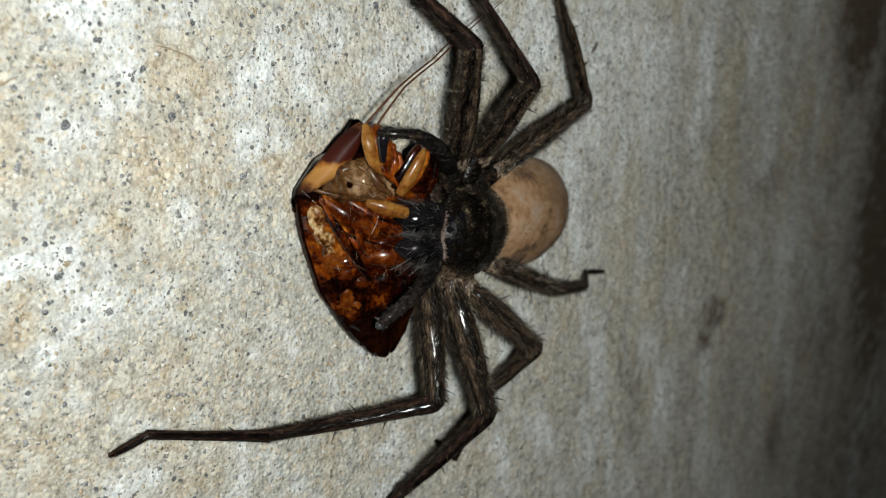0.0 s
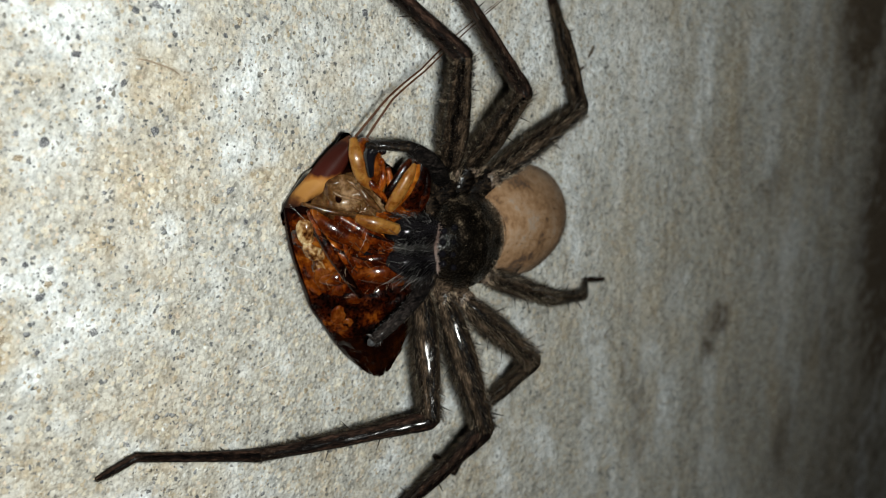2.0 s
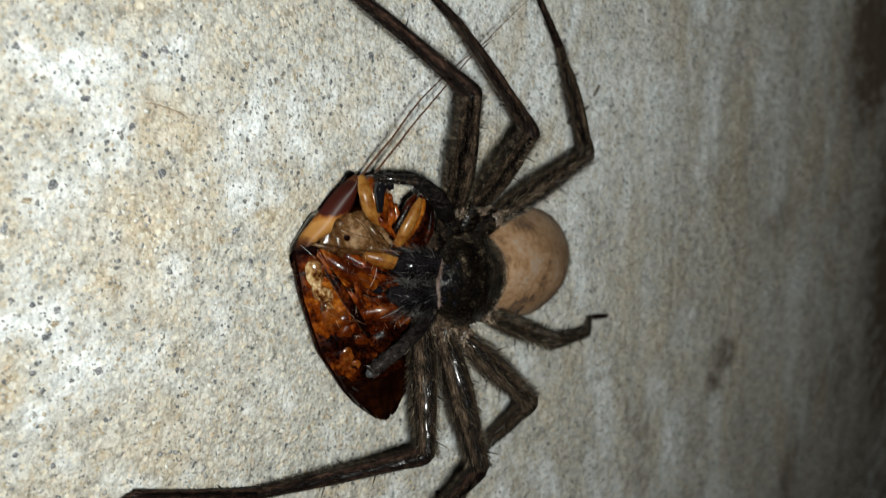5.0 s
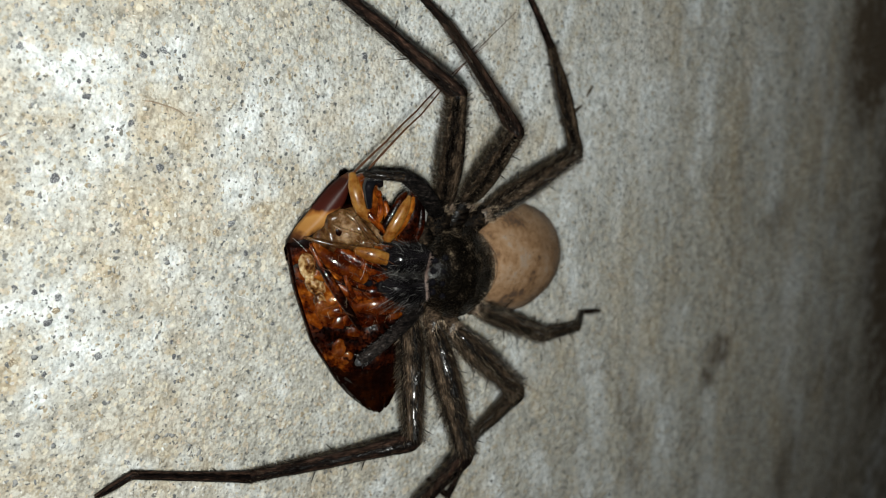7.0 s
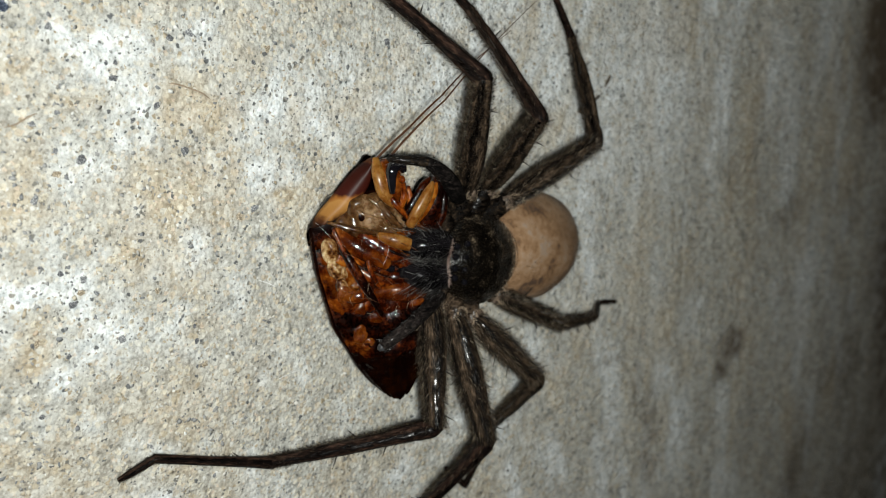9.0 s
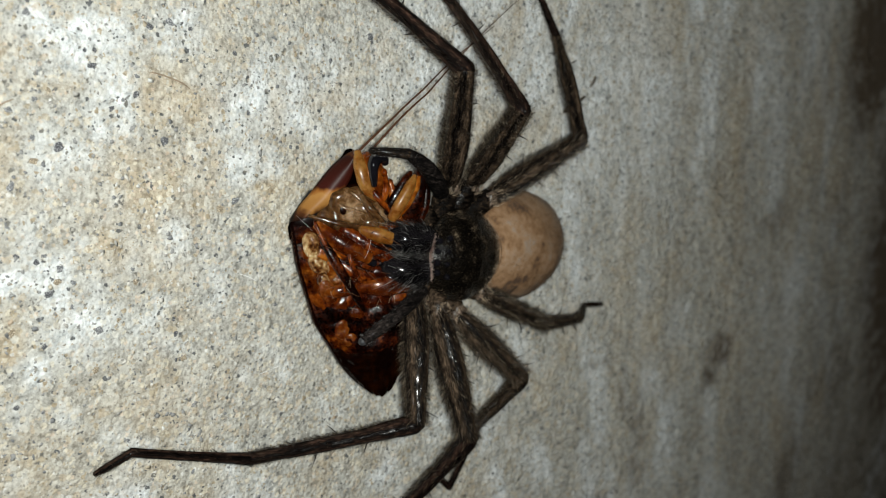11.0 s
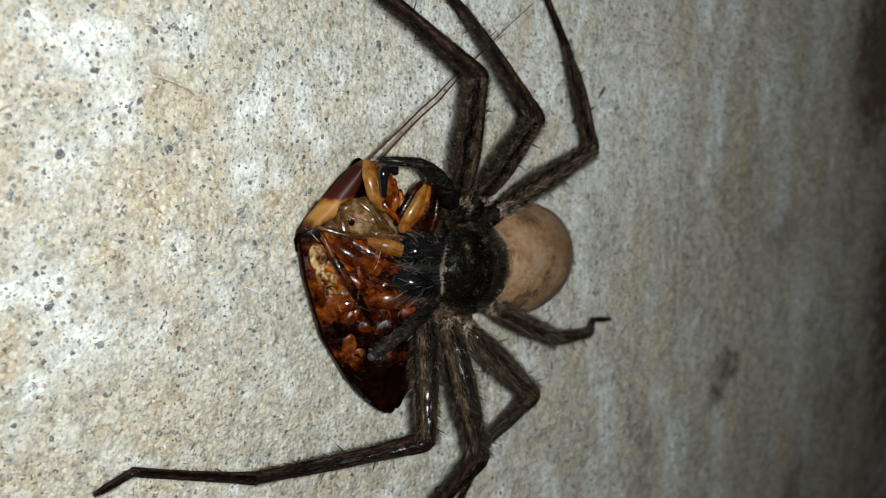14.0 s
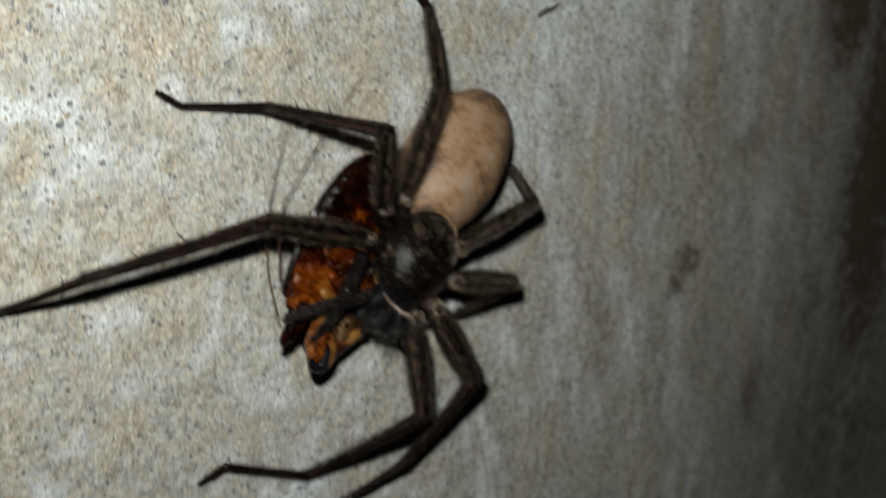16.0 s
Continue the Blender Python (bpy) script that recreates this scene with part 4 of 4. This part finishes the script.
def smooth_line(points, sub):
    P = [Vector(p) for p in points]
    out = []
    for i in range(len(P) - 1):
        a, b = P[max(i - 1, 0)], P[min(i + 2, len(P) - 1)]
        for k in range(sub):
            u = k / sub
            h1, h2 = (P[i + 1] - a) * 0.5, (b - P[i]) * 0.5
            out.append((2 * u**3 - 3 * u**2 + 1) * P[i] + (u**3 - 2 * u**2 + u) * h1 + (3 * u**2 - 2 * u**3) * P[i + 1] + (u**3 - u**2) * h2)
    return out + [P[-1]]


def build_prey():
    """Builds all parts and returns the foreleg, which folds away later."""
    # dorsal shell: a boat of chestnut wing cases
    bm = bmesh.new()
    rings = []
    for i in range(37):
        x = -13.2 + i * (21.6 / 36)
        w = half_width(x)
        ring = []
        for k in range(28):
            a = 2 * math.pi * k / 28
            y, z = math.cos(a) * w * (0.82 - 0.05 * max(0, x - 4) if math.cos(a) < 0 and x > 4 else 1), math.sin(a)
            z = z * min(2.7, 0.6 * w) if z < 0 else z * min(0.7, 0.2 * w)
            ring.append(bm.verts.new((x, y, z + 0.22 * noise.noise(Vector((x, y, z)) * 0.6))))
        rings.append(ring)
    for a, b in zip(rings, rings[1:]):
        for k in range(28):
            bm.faces.new((a[k], a[(k + 1) % 28], b[(k + 1) % 28], b[k]))
    bm.faces.new(rings[0])
    bm.faces.new(rings[-1][::-1])
    bmesh.ops.recalc_face_normals(bm, faces=bm.faces)
    part("wing_case", bm, CHESTNUT, cockroach, "dark chestnut glossy wing cases")

    # belly plates, overlapping towards the tail
    for n in range(11):
        x0 = 5.4 - n * 1.60
        bm = bmesh.new()
        rows = []
        for j in range(6):
            u = j / 5
            x = x0 - 2.0 * u
            w = half_width(x) * 0.94
            row = []
            for k in range(25):
                v = 2 * k / 24 - 1
                z = 0.40 + 1.05 * (1 - v * v) ** 0.6 * min(1, w / 4) + 0.14 * math.sin(u * 2.6) - 0.12 * u + 0.40 * noise.noise(Vector((x * 0.7, k * 0.3, n * 3.1)))
                row.append(bm.verts.new((x - 0.7 * (1 - v * v) + 0.35 * noise.noise(Vector((k * 0.5, n, 7.7))), v * w, z)))
            rows.append(row)
        for a, b in zip(rows, rows[1:]):
            for k in range(24):
                bm.faces.new((a[k], a[k + 1], b[k + 1], b[k]))
        bmesh.ops.solidify(bm, geom=bm.faces[:], thickness=0.25)
        bmesh.ops.recalc_face_normals(bm, faces=bm.faces)
        part("belly_plate", bm, AMBER if n < 5 else PLATE if n < 8 else CHESTNUT, cockroach)
    # pale torn thorax and its folds
    part("thorax", blob((2.9, 3.6, 0.9), (5.6, 0.4, 0.9), lumps=0.45, detail=48, lump_size=1.4), FLESH, cockroach, "pale torn wet thorax")
    for n, (x, y, z, a, b) in enumerate(((7.0, 1.2, 1.3, 1.5, 1.7), (5.7, -0.3, 1.5, 1.3, 1.1), (4.3, -0.8, 1.7, 0.9, 1.2), (3.3, 4.9, 0.85, 1.5, 0.8), (1.3, 4.5, 1.0, 1.2, 0.75), (-0.3, 4.3, 1.0, 0.9, 0.6))):
        part("membrane", blob((a, b, 0.55), (x, y, z), (0, 0, (0, 30, 60, 6, 40, 15)[n]), lumps=0.20, detail=32, lump_size=0.9), FLESH if n < 3 else FAT, cockroach)
    part("joint_pit", blob((0.45, 0.3, 0.08), (6.4, 1.6, 1.76), lumps=0.1, detail=14), CHESTNUT, cockroach)
    part("crease", limb([(6.3, 4.9, 1.3), (5.6, 3.2, 1.7), (5.0, 1.7, 1.9), (4.5, 0.0, 2.0)], [0.16, 0.28, 0.30, 0.15], sides=8, rough=0.15), FLESH, cockroach)

    for pts, r in (([(7.6, 2.6, 1.4), (6.6, 1.4, 1.85), (5.8, -0.4, 2.1)], 0.20), ([(8.0, 0.6, 1.8), (6.8, -0.4, 2.1), (5.2, -1.0, 2.4)], 0.24)):
        part("crease", limb(pts, [r * 0.5, r, r * 0.6], sides=8, rough=0.2, sub=5), FLESH, cockroach)
    # orange fat lobes showing through the belly, thick muscle bars between
    for n, (x, y, z, a, b) in enumerate(((-1.4, 4.0, 1.5, 1.1, 0.7), (-2.9, 2.8, 1.45, 0.8, 0.5), (-4.0, 1.5, 1.5, 0.6, 0.45), (-5.4, 3.2, 1.40, 0.8, 0.6), (-6.6, 2.5, 1.32, 0.5, 0.6))):
        part("fat_lobe", blob((a * 1.2, b * 1.2, 0.15), (x, y, z - 0.03), (0, 0, (20, -35, 50, -15, 30)[n]), lumps=0.14, detail=24, lump_size=0.8), LOBE, cockroach)

    # leg bases folded over the belly, with spines
    folded = (((5.4, 4.3, 1.4), (3.5, 2.4, 2.4), (1.5, -0.2, 2.7), 0.95, BAR), ((4.7, 2.1, 1.6), (2.8, -0.2, 2.3), (0.8, -2.4, 2.4), 0.9, AMBER),
              ((4.4, 0.3, 2.3), (3.6, -1.4, 2.8), (2.7, -3.3, 2.7), 0.8, HONEY), ((-1.3, 1.3, 1.9), (-1.5, -1.3, 2.4), (-1.9, -3.7, 2.1), 1.15, BAR),
              ((0.2, 1.0, 2.0), (-0.1, -1.0, 2.4), (-0.3, -3.0, 2.2), 0.7, AMBER), ((-1.4, 4.5, 1.3), (-1.4, 3.1, 1.9), (-1.4, 1.7, 2.0), 0.75, BAR), ((2.3, 3.1, 1.5), (0.5, 1.7, 2.1), (-0.6, -0.8, 2.3), 0.7, AMBER))
    for n, (a, mid, b, r, mat) in enumerate(folded):
        base = part("leg_base", limb([a, mid, b], [r * 0.5, r * 0.92, r * 0.7], sides=16, flat=0.62, rough=0.03, seed=n), mat, cockroach)
        d = (Vector(b) - Vector(a)).normalized()
        for k in range(3):
            part("spine", thorn(Vector(a).lerp(Vector(b), 0.25 + 0.25 * k) + Vector((0, 0, r * 0.6)), d * 0.6 + Vector((0.5 - 0.4 * k, 0.5 - 0.3 * k, 0.7)), 1.0 + 0.15 * n, 0.05), FEELER, base)
    for pts in ([(4.9, 3.1, 2.05), (3.0, 1.1, 2.6), (1.0, -1.2, 2.75)], [(4.0, 0.9, 2.2), (2.6, -0.9, 2.75), (1.6, -2.7, 2.75)], [(3.3, 4.3, 1.75), (1.6, 2.4, 2.4), (0.1, -0.4, 2.65)]):
        part("furrow", limb(pts, [0.10, 0.16, 0.10], sides=7, rough=0.15), PLATE, cockroach)
    for pts in ([(5.8, 4.5, 1.9), (3.1, 3.7, 2.4), (0.6, 2.7, 2.5), (-1.6, 2.6, 2.3)], [(4.3, 1.8, 2.3), (1.2, 1.6, 2.9), (-0.7, 0.9, 2.7)]):
        shin = part("shin", limb(pts, [0.18, 0.26, 0.20, 0.12][: len(pts)], sides=10, rough=0.08), AMBER, cockroach)
        for k in range(5):
            at = Vector(pts[0]).lerp(Vector(pts[-1]), 0.15 + 0.17 * k) + Vector((0, 0, 0.5))
            part("spine", thorn(at, (-0.5, 0.8 * (-1) ** k, 0.6), 0.9, 0.045), FEELER, shin)
    part("thigh", limb([(3.9, 4.0, 2.2), (1.4, 3.0, 2.6), (-1.2, 1.9, 2.5), (-3.6, 0.9, 2.1)], [0.35, 0.5, 0.42, 0.25], sides=12, flat=0.7, rough=0.03), PLATE, cockroach)
    field = lambda u, v: (Vector((-3.5 + 9.5 * u, -3.2 + 7.6 * v, 2.0 + 0.8 * math.sin(3.1 * v))), Vector((0.15, 0.2, 0.8)), Vector((-0.5, 0.5 - v, 0.1)))
    part("bristle", hairs(60, field, 0.9, 0.014, 91, spread=0.7), PALE_HAIR, cockroach, kind="stuff")
    for pts in ([(6.5, 6.0, 1.5), (5.6, 5.3, 2.1), (5.0, 4.9, 2.2)], [(3.4, -0.4, 3.3), (2.5, -0.1, 3.2), (1.6, 0.4, 3.1)]):
        part("silk_strand", limb(pts, [0.007] * 3, sides=5, sub=3), SILK, cockroach)
    rim = lambda u, v: (Vector((-7.0 + 12.0 * u, half_width(-7.0 + 12.0 * u) * 0.97, 0.2 + 0.4 * v)), Vector((-0.2, 0.9, 0.1)), Vector((-0.7, 0.2, 0)))
    part("bristle", hairs(70, rim, 1.0, 0.016, 92, spread=0.4), FEELER, cockroach, kind="stuff")
    # foreleg raised beside the head
    fore = part("foreleg", limb([(5.1, -2.6, 3.4), (6.4, -3.5, 3.7), (7.8, -4.6, 3.6), (8.9, -5.4, 3.3)], [0.5, 0.62, 0.58, 0.22], sides=14, flat=0.7), HONEY, cockroach, "honey-coloured raised foreleg")
    part("foreleg_edge", limb([(5.2, -3.2, 3.3), (6.4, -4.3, 3.5), (7.8, -5.3, 3.4), (8.7, -5.8, 3.1)], [0.25, 0.42, 0.42, 0.2], sides=12, flat=0.7), BAR, fore, "dark amber hind edge of the foreleg")
    # inner side of the foreleg: its shade, built as a dark plate-coloured limb
    part("foreleg_flank", limb([(5.6, -2.3, 2.9), (7.0, -3.2, 3.1), (8.5, -4.5, 2.9), (9.2, -5.2, 2.7)], [0.3, 0.46, 0.48, 0.2], sides=12, flat=0.8), PLATE, fore, "dark red strip standing for the shaded inner side of the foreleg")
    part("hind_foreleg", limb([(4.6, -4.6, 2.2), (6.6, -5.5, 2.5), (8.3, -6.1, 2.3), (9.3, -6.2, 2.0)], [0.8, 1.0, 0.85, 0.4], sides=14, flat=0.7, rough=0.03), PLATE, cockroach, "dark amber foreleg folded behind the other")
    part("shield_rim", limb([(4.3, -5.6, 2.6), (5.6, -6.2, 2.7), (7.2, -6.5, 2.6), (8.7, -6.1, 2.2)], [0.3, 0.42, 0.42, 0.25], sides=12, flat=0.8, rough=0.06), PLATE, cockroach, "dark glossy far rim of the neck shield")

    # pronotum: a curved shield behind the head, and its rolled edge
    bm = bmesh.new()
    rows = []
    for i in range(13):
        u = i / 12
        x = 4.4 + 7.5 * u
        w = half_width(x) * 1.02
        row = []
        for k in range(25):
            v = 2 * k / 24 - 1
            row.append(bm.verts.new((x - 0.4 * abs(v) ** 3, v * w * (0.85 if v < 0 else 1), 0.15 - 2.0 * (1 - v * v) * min(1, w / 5) + 0.4 * u)))
        rows.append(row)
    for a, b in zip(rows, rows[1:]):
        for k in range(24):
            bm.faces.new((a[k], a[k + 1], b[k + 1], b[k]))
    bmesh.ops.solidify(bm, geom=bm.faces[:], thickness=0.4)
    bmesh.ops.recalc_face_normals(bm, faces=bm.faces)
    part("pronotum", bm, CHESTNUT, cockroach, "dark curved neck shield")
    edge = strip([(5.8, 6.5, 0.2), (7.2, 5.5, 0.4), (8.2, 4.4, 0.5), (10.4, 2.1, 0.6), (11.4, 0.6, 0.7), (11.8, -0.3, 0.8)],
                 [(6.2, 4.4, 0.9), (6.8, 3.0, 1.1), (7.7, 1.7, 1.2), (9.0, 0.5, 1.3), (10.3, -0.1, 1.4), (11.6, -0.5, 1.3)], 0.55, 0.35)
    part("shield_edge", edge, SHIELD, cockroach, "rolled shield edge, honey coloured with a dark maroon blotch")

    head = part("head", blob((2.3, 1.45, 1.4), (9.4, -1.45, 2.0), (0, 5, 6), lumps=0.2, detail=28), BAR, cockroach, "brown head with honey ridge")
    part("face_ridge", limb([(11.8, -0.4, 2.1), (10.2, -0.4, 2.8), (8.5, -0.7, 3.0), (7.1, -1.6, 2.9)], [0.35, 0.7, 0.7, 0.35], sides=14, flat=0.6, rough=0.04), HONEY, head)
    part("eye", limb([(8.5, -1.35, 3.3), (9.6, -1.35, 3.6), (10.6, -1.5, 3.5), (11.1, -2.0, 3.3), (10.9, -2.55, 3.1), (10.3, -2.8, 2.9)], [0.30, 0.42, 0.60, 0.62, 0.52, 0.30], sides=16), GLOSS_BLACK, head, "glossy black eye curved like a hook")
    part("antenna_socket", blob((0.45, 0.36, 0.4), (9.6, -2.45, 3.2), lumps=0.1, detail=14), AMBER, head)
    for pts, mat in (([(9.2, -2.6, 2.9), (8.0, -2.4, 3.4), (6.6, -1.9, 3.2)], AMBER), ([(8.7, -3.1, 2.5), (7.0, -3.1, 2.8), (5.7, -2.6, 2.6)], AMBER), ([(8.5, -0.9, 2.8), (7.2, -1.7, 3.2), (5.6, -2.7, 3.0)], AMBER), ([(7.6, -0.2, 2.4), (6.2, -0.9, 2.9), (4.9, -1.9, 2.9)], FLESH)):
        part("mouthpart", limb(pts, [0.26, 0.38, 0.2], sides=10, rough=0.05), mat, head)
    return fore


FORELEG = build_prey()


# feelers: three pieces each, resting points x, height, z of their joints
SPREAD = [(4.6, 4.5, 13.0), (4.4, 4.4, 19.0)]
FEEL = [
    [(0.0, [(-17.3, 8.0, 16.7), (-14.4, 8.8, 18.9), (-10.4, 9.0, 21.3), (-1.0, 8.0, 26.0)]), (3.2, [(-17.3, 8.0, 16.7), (-14.4, 8.8, 18.9), (-10.4, 9.0, 21.3), (-1.0, 8.0, 26.0)]), (5.0, [(-16.9, 8.0, 16.2), (-13.2, 8.6, 19.9), (-9.3, 9.0, 23.9), (6.9, 6.0, 30.8)]), (7.3, [(-16.5, 8.0, 16.3), (-13.3, 9.0, 19.1), (-9.9, 9.0, 21.4), (6.9, 6.0, 30.2)]),
     (14.6, [(-16.5, 8.0, 16.3), (-13.3, 9.0, 19.1), (-9.9, 9.0, 21.4), (6.9, 6.0, 30.2)]), (15.2, [(-18.5, 7.0, -0.7), (-20.2, 5.5, 3.5), (-19.8, 4.0, 6.8), (-14.4, 2.5, 12.7)]),
     (15.5, [(-20.1, 7.0, -9.8), (-19.0, 5.5, -5.5), (-17.2, 4.0, 0.6), (-12.9, 2.5, 10.1)]), (16.0, [(-23.2, 7.0, -15.2), (-23.7, 5.5, -10.1), (-23.0, 4.0, -5.8), (-19.2, 2.5, 4.7)])],
    [(0.0, [(-16.6, 8.0, 16.6), (-13.6, 8.8, 18.9), (-9.6, 9.0, 21.3), (-0.2, 8.0, 26.0)]), (3.2, [(-16.6, 8.0, 16.6), (-13.6, 8.8, 18.9), (-9.6, 9.0, 21.3), (-0.2, 8.0, 26.0)]), (5.0, [(-16.2, 8.0, 16.1), (-11.8, 8.6, 19.9), (-7.5, 9.0, 23.8), (7.0, 6.0, 31.6)]), (7.3, [(-16.3, 8.0, 16.1), (-12.9, 9.0, 18.7), (-9.4, 9.0, 21.0), (5.0, 6.0, 29.4)]),
     (14.6, [(-16.3, 8.0, 16.1), (-12.9, 9.0, 18.7), (-9.4, 9.0, 21.0), (5.0, 6.0, 29.4)]), (15.2, [(-17.7, 7.0, 1.4), (-17.6, 5.5, 4.3), (-16.6, 4.0, 7.1), (-1.4, 2.5, 13.6)]),
     (15.5, [(-19.0, 7.0, -8.2), (-17.6, 5.5, -3.8), (-16.7, 4.0, 1.4), (-10.3, 2.5, 12.5)]), (16.0, [(-22.9, 7.0, -11.5), (-22.2, 5.5, -7.5), (-20.7, 4.0, -3.6), (-7.7, 2.5, 12.3)])],
]


def build_feeler(lengths):
    """Antenna from its base to its thread-like end."""
    out, radius = [], 0.12
    for n, (name, length) in enumerate(zip(("antenna_base", "antenna_middle", "antenna_tip"), lengths)):
        end = (0.10, 0.085, 0.03)[n]
        bow = (0.05, 0.1, 0.5)[n]
        pts = [(length * u, 0.0, -bow * math.sin(math.pi * u)) for u in (0.0, 0.25, 0.5, 0.75, 1.0)]
        out.append(part(name, limb(pts, [radius + (end - radius) * u for u in (0.0, 0.25, 0.5, 0.75, 1.0)], sides=8, sub=4), FEELER, cockroach))
        radius = end
    return out


FEELERS = [build_feeler(lengths) for lengths in SPREAD]


# ---- what moves ----
def blend(rows, t, maker):
    times = [r[0] for r in rows]
    poses = [maker(*r[1:]) for r in rows]
    if t >= times[-1]:
        return poses[-1]
    k = max(i for i, s in enumerate(times) if s <= t + 1e-6)
    u = ease(t, times[k], times[k + 1])
    a, b = poses[k], poses[k + 1]
    qa, qb = a.to_quaternion(), b.to_quaternion()
    qb.make_compatible(qa)
    return Matrix.LocRotScale(a.translation.lerp(b.translation, u), qa.slerp(qb, u), None)


def ease(t, t0, t1):
    """How far from one key moment to the next."""
    return (t - t0) / (t1 - t0)


def chain(name, k, root):
    """Directions of a leg's four pieces at key moment k, aimed at its joints from the hip."""
    at = root @ (Vector(HIPS[name]) * S)
    ways = []
    for n, ((x, h, z), length) in enumerate(zip(TARGETS[name][STANCE[k]], REACH[name])):
        to = Vector((x, -h, z)) * S
        if n == 0 and STANCE[k] == 0:
            # the knee goes along with the body while the foot holds
            to = to.lerp(root @ wall_pose(*BODY[REST][1:]).inverted() @ to, 1.0 if k <= REST else 0.5)
        way = (to - at).normalized()
        ways.append(way)
        at = at + way * length * S
    return ways


def frame_along(at, way):
    """A pose at a joint: local x along the piece, local z as far off the wall as it can be."""
    up = Vector((0, -1, 0)) - way * way.dot(Vector((0, -1, 0)))
    up = up.normalized() if up.length > 1e-3 else Vector((0, 0, 1))
    m = Matrix((way, up.cross(way), up)).transposed().to_4x4()
    return Matrix.Translation(at) @ m


def motions():
    times = [0.0, 0.5, 1.0, 1.5, 2.0, 2.5, 3.0, 3.5, 4.0, 4.5, 5.0, 7.3, 14.5] + [round(14.6 + 0.1 * n, 1) for n in range(15)]
    roots = {t: blend(BODY, t, wall_pose) for t in times}
    walk(spider, [(t, roots[t]) for t in times])
    for name, pieces in LEGS.items():
        keyed = [chain(name, k, wall_pose(*BODY[k][1:])) for k in range(len(BODY))]
        rows = [[] for _ in pieces]
        for t in times:
            k = len(TIMES) - 2 if t >= TIMES[-1] else max(i for i, s in enumerate(TIMES) if s <= t + 1e-6)
            u = ease(t, TIMES[k], TIMES[k + 1])
            at = roots[t] @ (Vector(HIPS[name]) * S)
            inverse = roots[t].inverted()
            for n, length in enumerate(REACH[name]):
                way = keyed[k][n].lerp(keyed[k + 1][n], u).normalized()
                rows[n].append((t, inverse @ frame_along(at, way)))
                at = at + way * length * S
        for ob, own in zip(pieces, rows):
            walk(ob, own)
    # the left palp swings down over the prey, the prey's foreleg folds in
    a, b = Vector(LEFT_PALP_LINE[0]) * S, Vector(LEFT_PALP_LINE[-1]) * S
    inverse = roots[16.0].inverted()
    c, d = (inverse @ (Vector((x, -h, z)) * S) for x, h, z in (PALP_BASE, PALP_TIP))
    swung = Matrix.Translation(c) @ (b - a).rotation_difference(d - c).to_matrix().to_4x4() @ Matrix.Translation(-a)
    for ob in LEFT_PALP:
        walk(ob, [(0.0, pose(0, 0, 0)), (14.7, pose(0, 0, 0)), (15.3, swung), (16.0, swung)])
    turned = pose(3.3 * S, -5.6 * S, 0.2 * S, 0, 0, 22) @ pose(-3.3 * S, 5.6 * S, -0.2 * S)
    for ob in RIGHT_PALP:
        walk(ob, [(0.0, pose(0, 0, 0)), (14.7, pose(0, 0, 0)), (15.3, turned), (16.0, turned)])
    hinge = Vector((5.6, -2.6, 3.5)) * S
    fold = Matrix.Translation(hinge) @ Vector((3.7, -3.0, -0.1)).rotation_difference(Vector((4.0, 0.4, -1.9))).to_matrix().to_4x4() @ Matrix.Translation(-hinge)
    walk(FORELEG, [(0.0, pose(0, 0, 0)), (14.8, pose(0, 0, 0)), (15.2, fold), (16.0, fold)])
    walk(cockroach, [(t, blend(PREY, t, prey_pose)) for t in times])
    for pieces, keys, lengths, socket in zip(FEELERS, FEEL, SPREAD, ((11.7, -0.7, 1.4), (11.3, -1.5, 1.6))):
        rows = [[] for _ in pieces]
        for t in times:
            k = max(i for i, key in enumerate(keys[:-1]) if key[0] <= t + 1e-6)
            u = ease(t, keys[k][0], keys[k + 1][0])
            points = [Vector(a).lerp(Vector(b), u) for a, b in zip(keys[k][1], keys[k + 1][1])]
            root = blend(PREY, t, prey_pose)
            inverse = root.inverted()
            at = Vector((points[0][0], -points[0][1], points[0][2])) * S
            at = (root @ (Vector(socket) * S)).lerp(at, min(1, max(0, (t - 14.6) / 0.6)))
            for n, ((x, h, z), length) in enumerate(zip(points[1:], lengths)):
                way = (Vector((x, -h, z)) * S - at).normalized()
                rows[n].append((t, inverse @ frame_along(at, way)))
                at = at + way * length * S
        for ob, own in zip(pieces, rows):
            walk(ob, own)


motions()
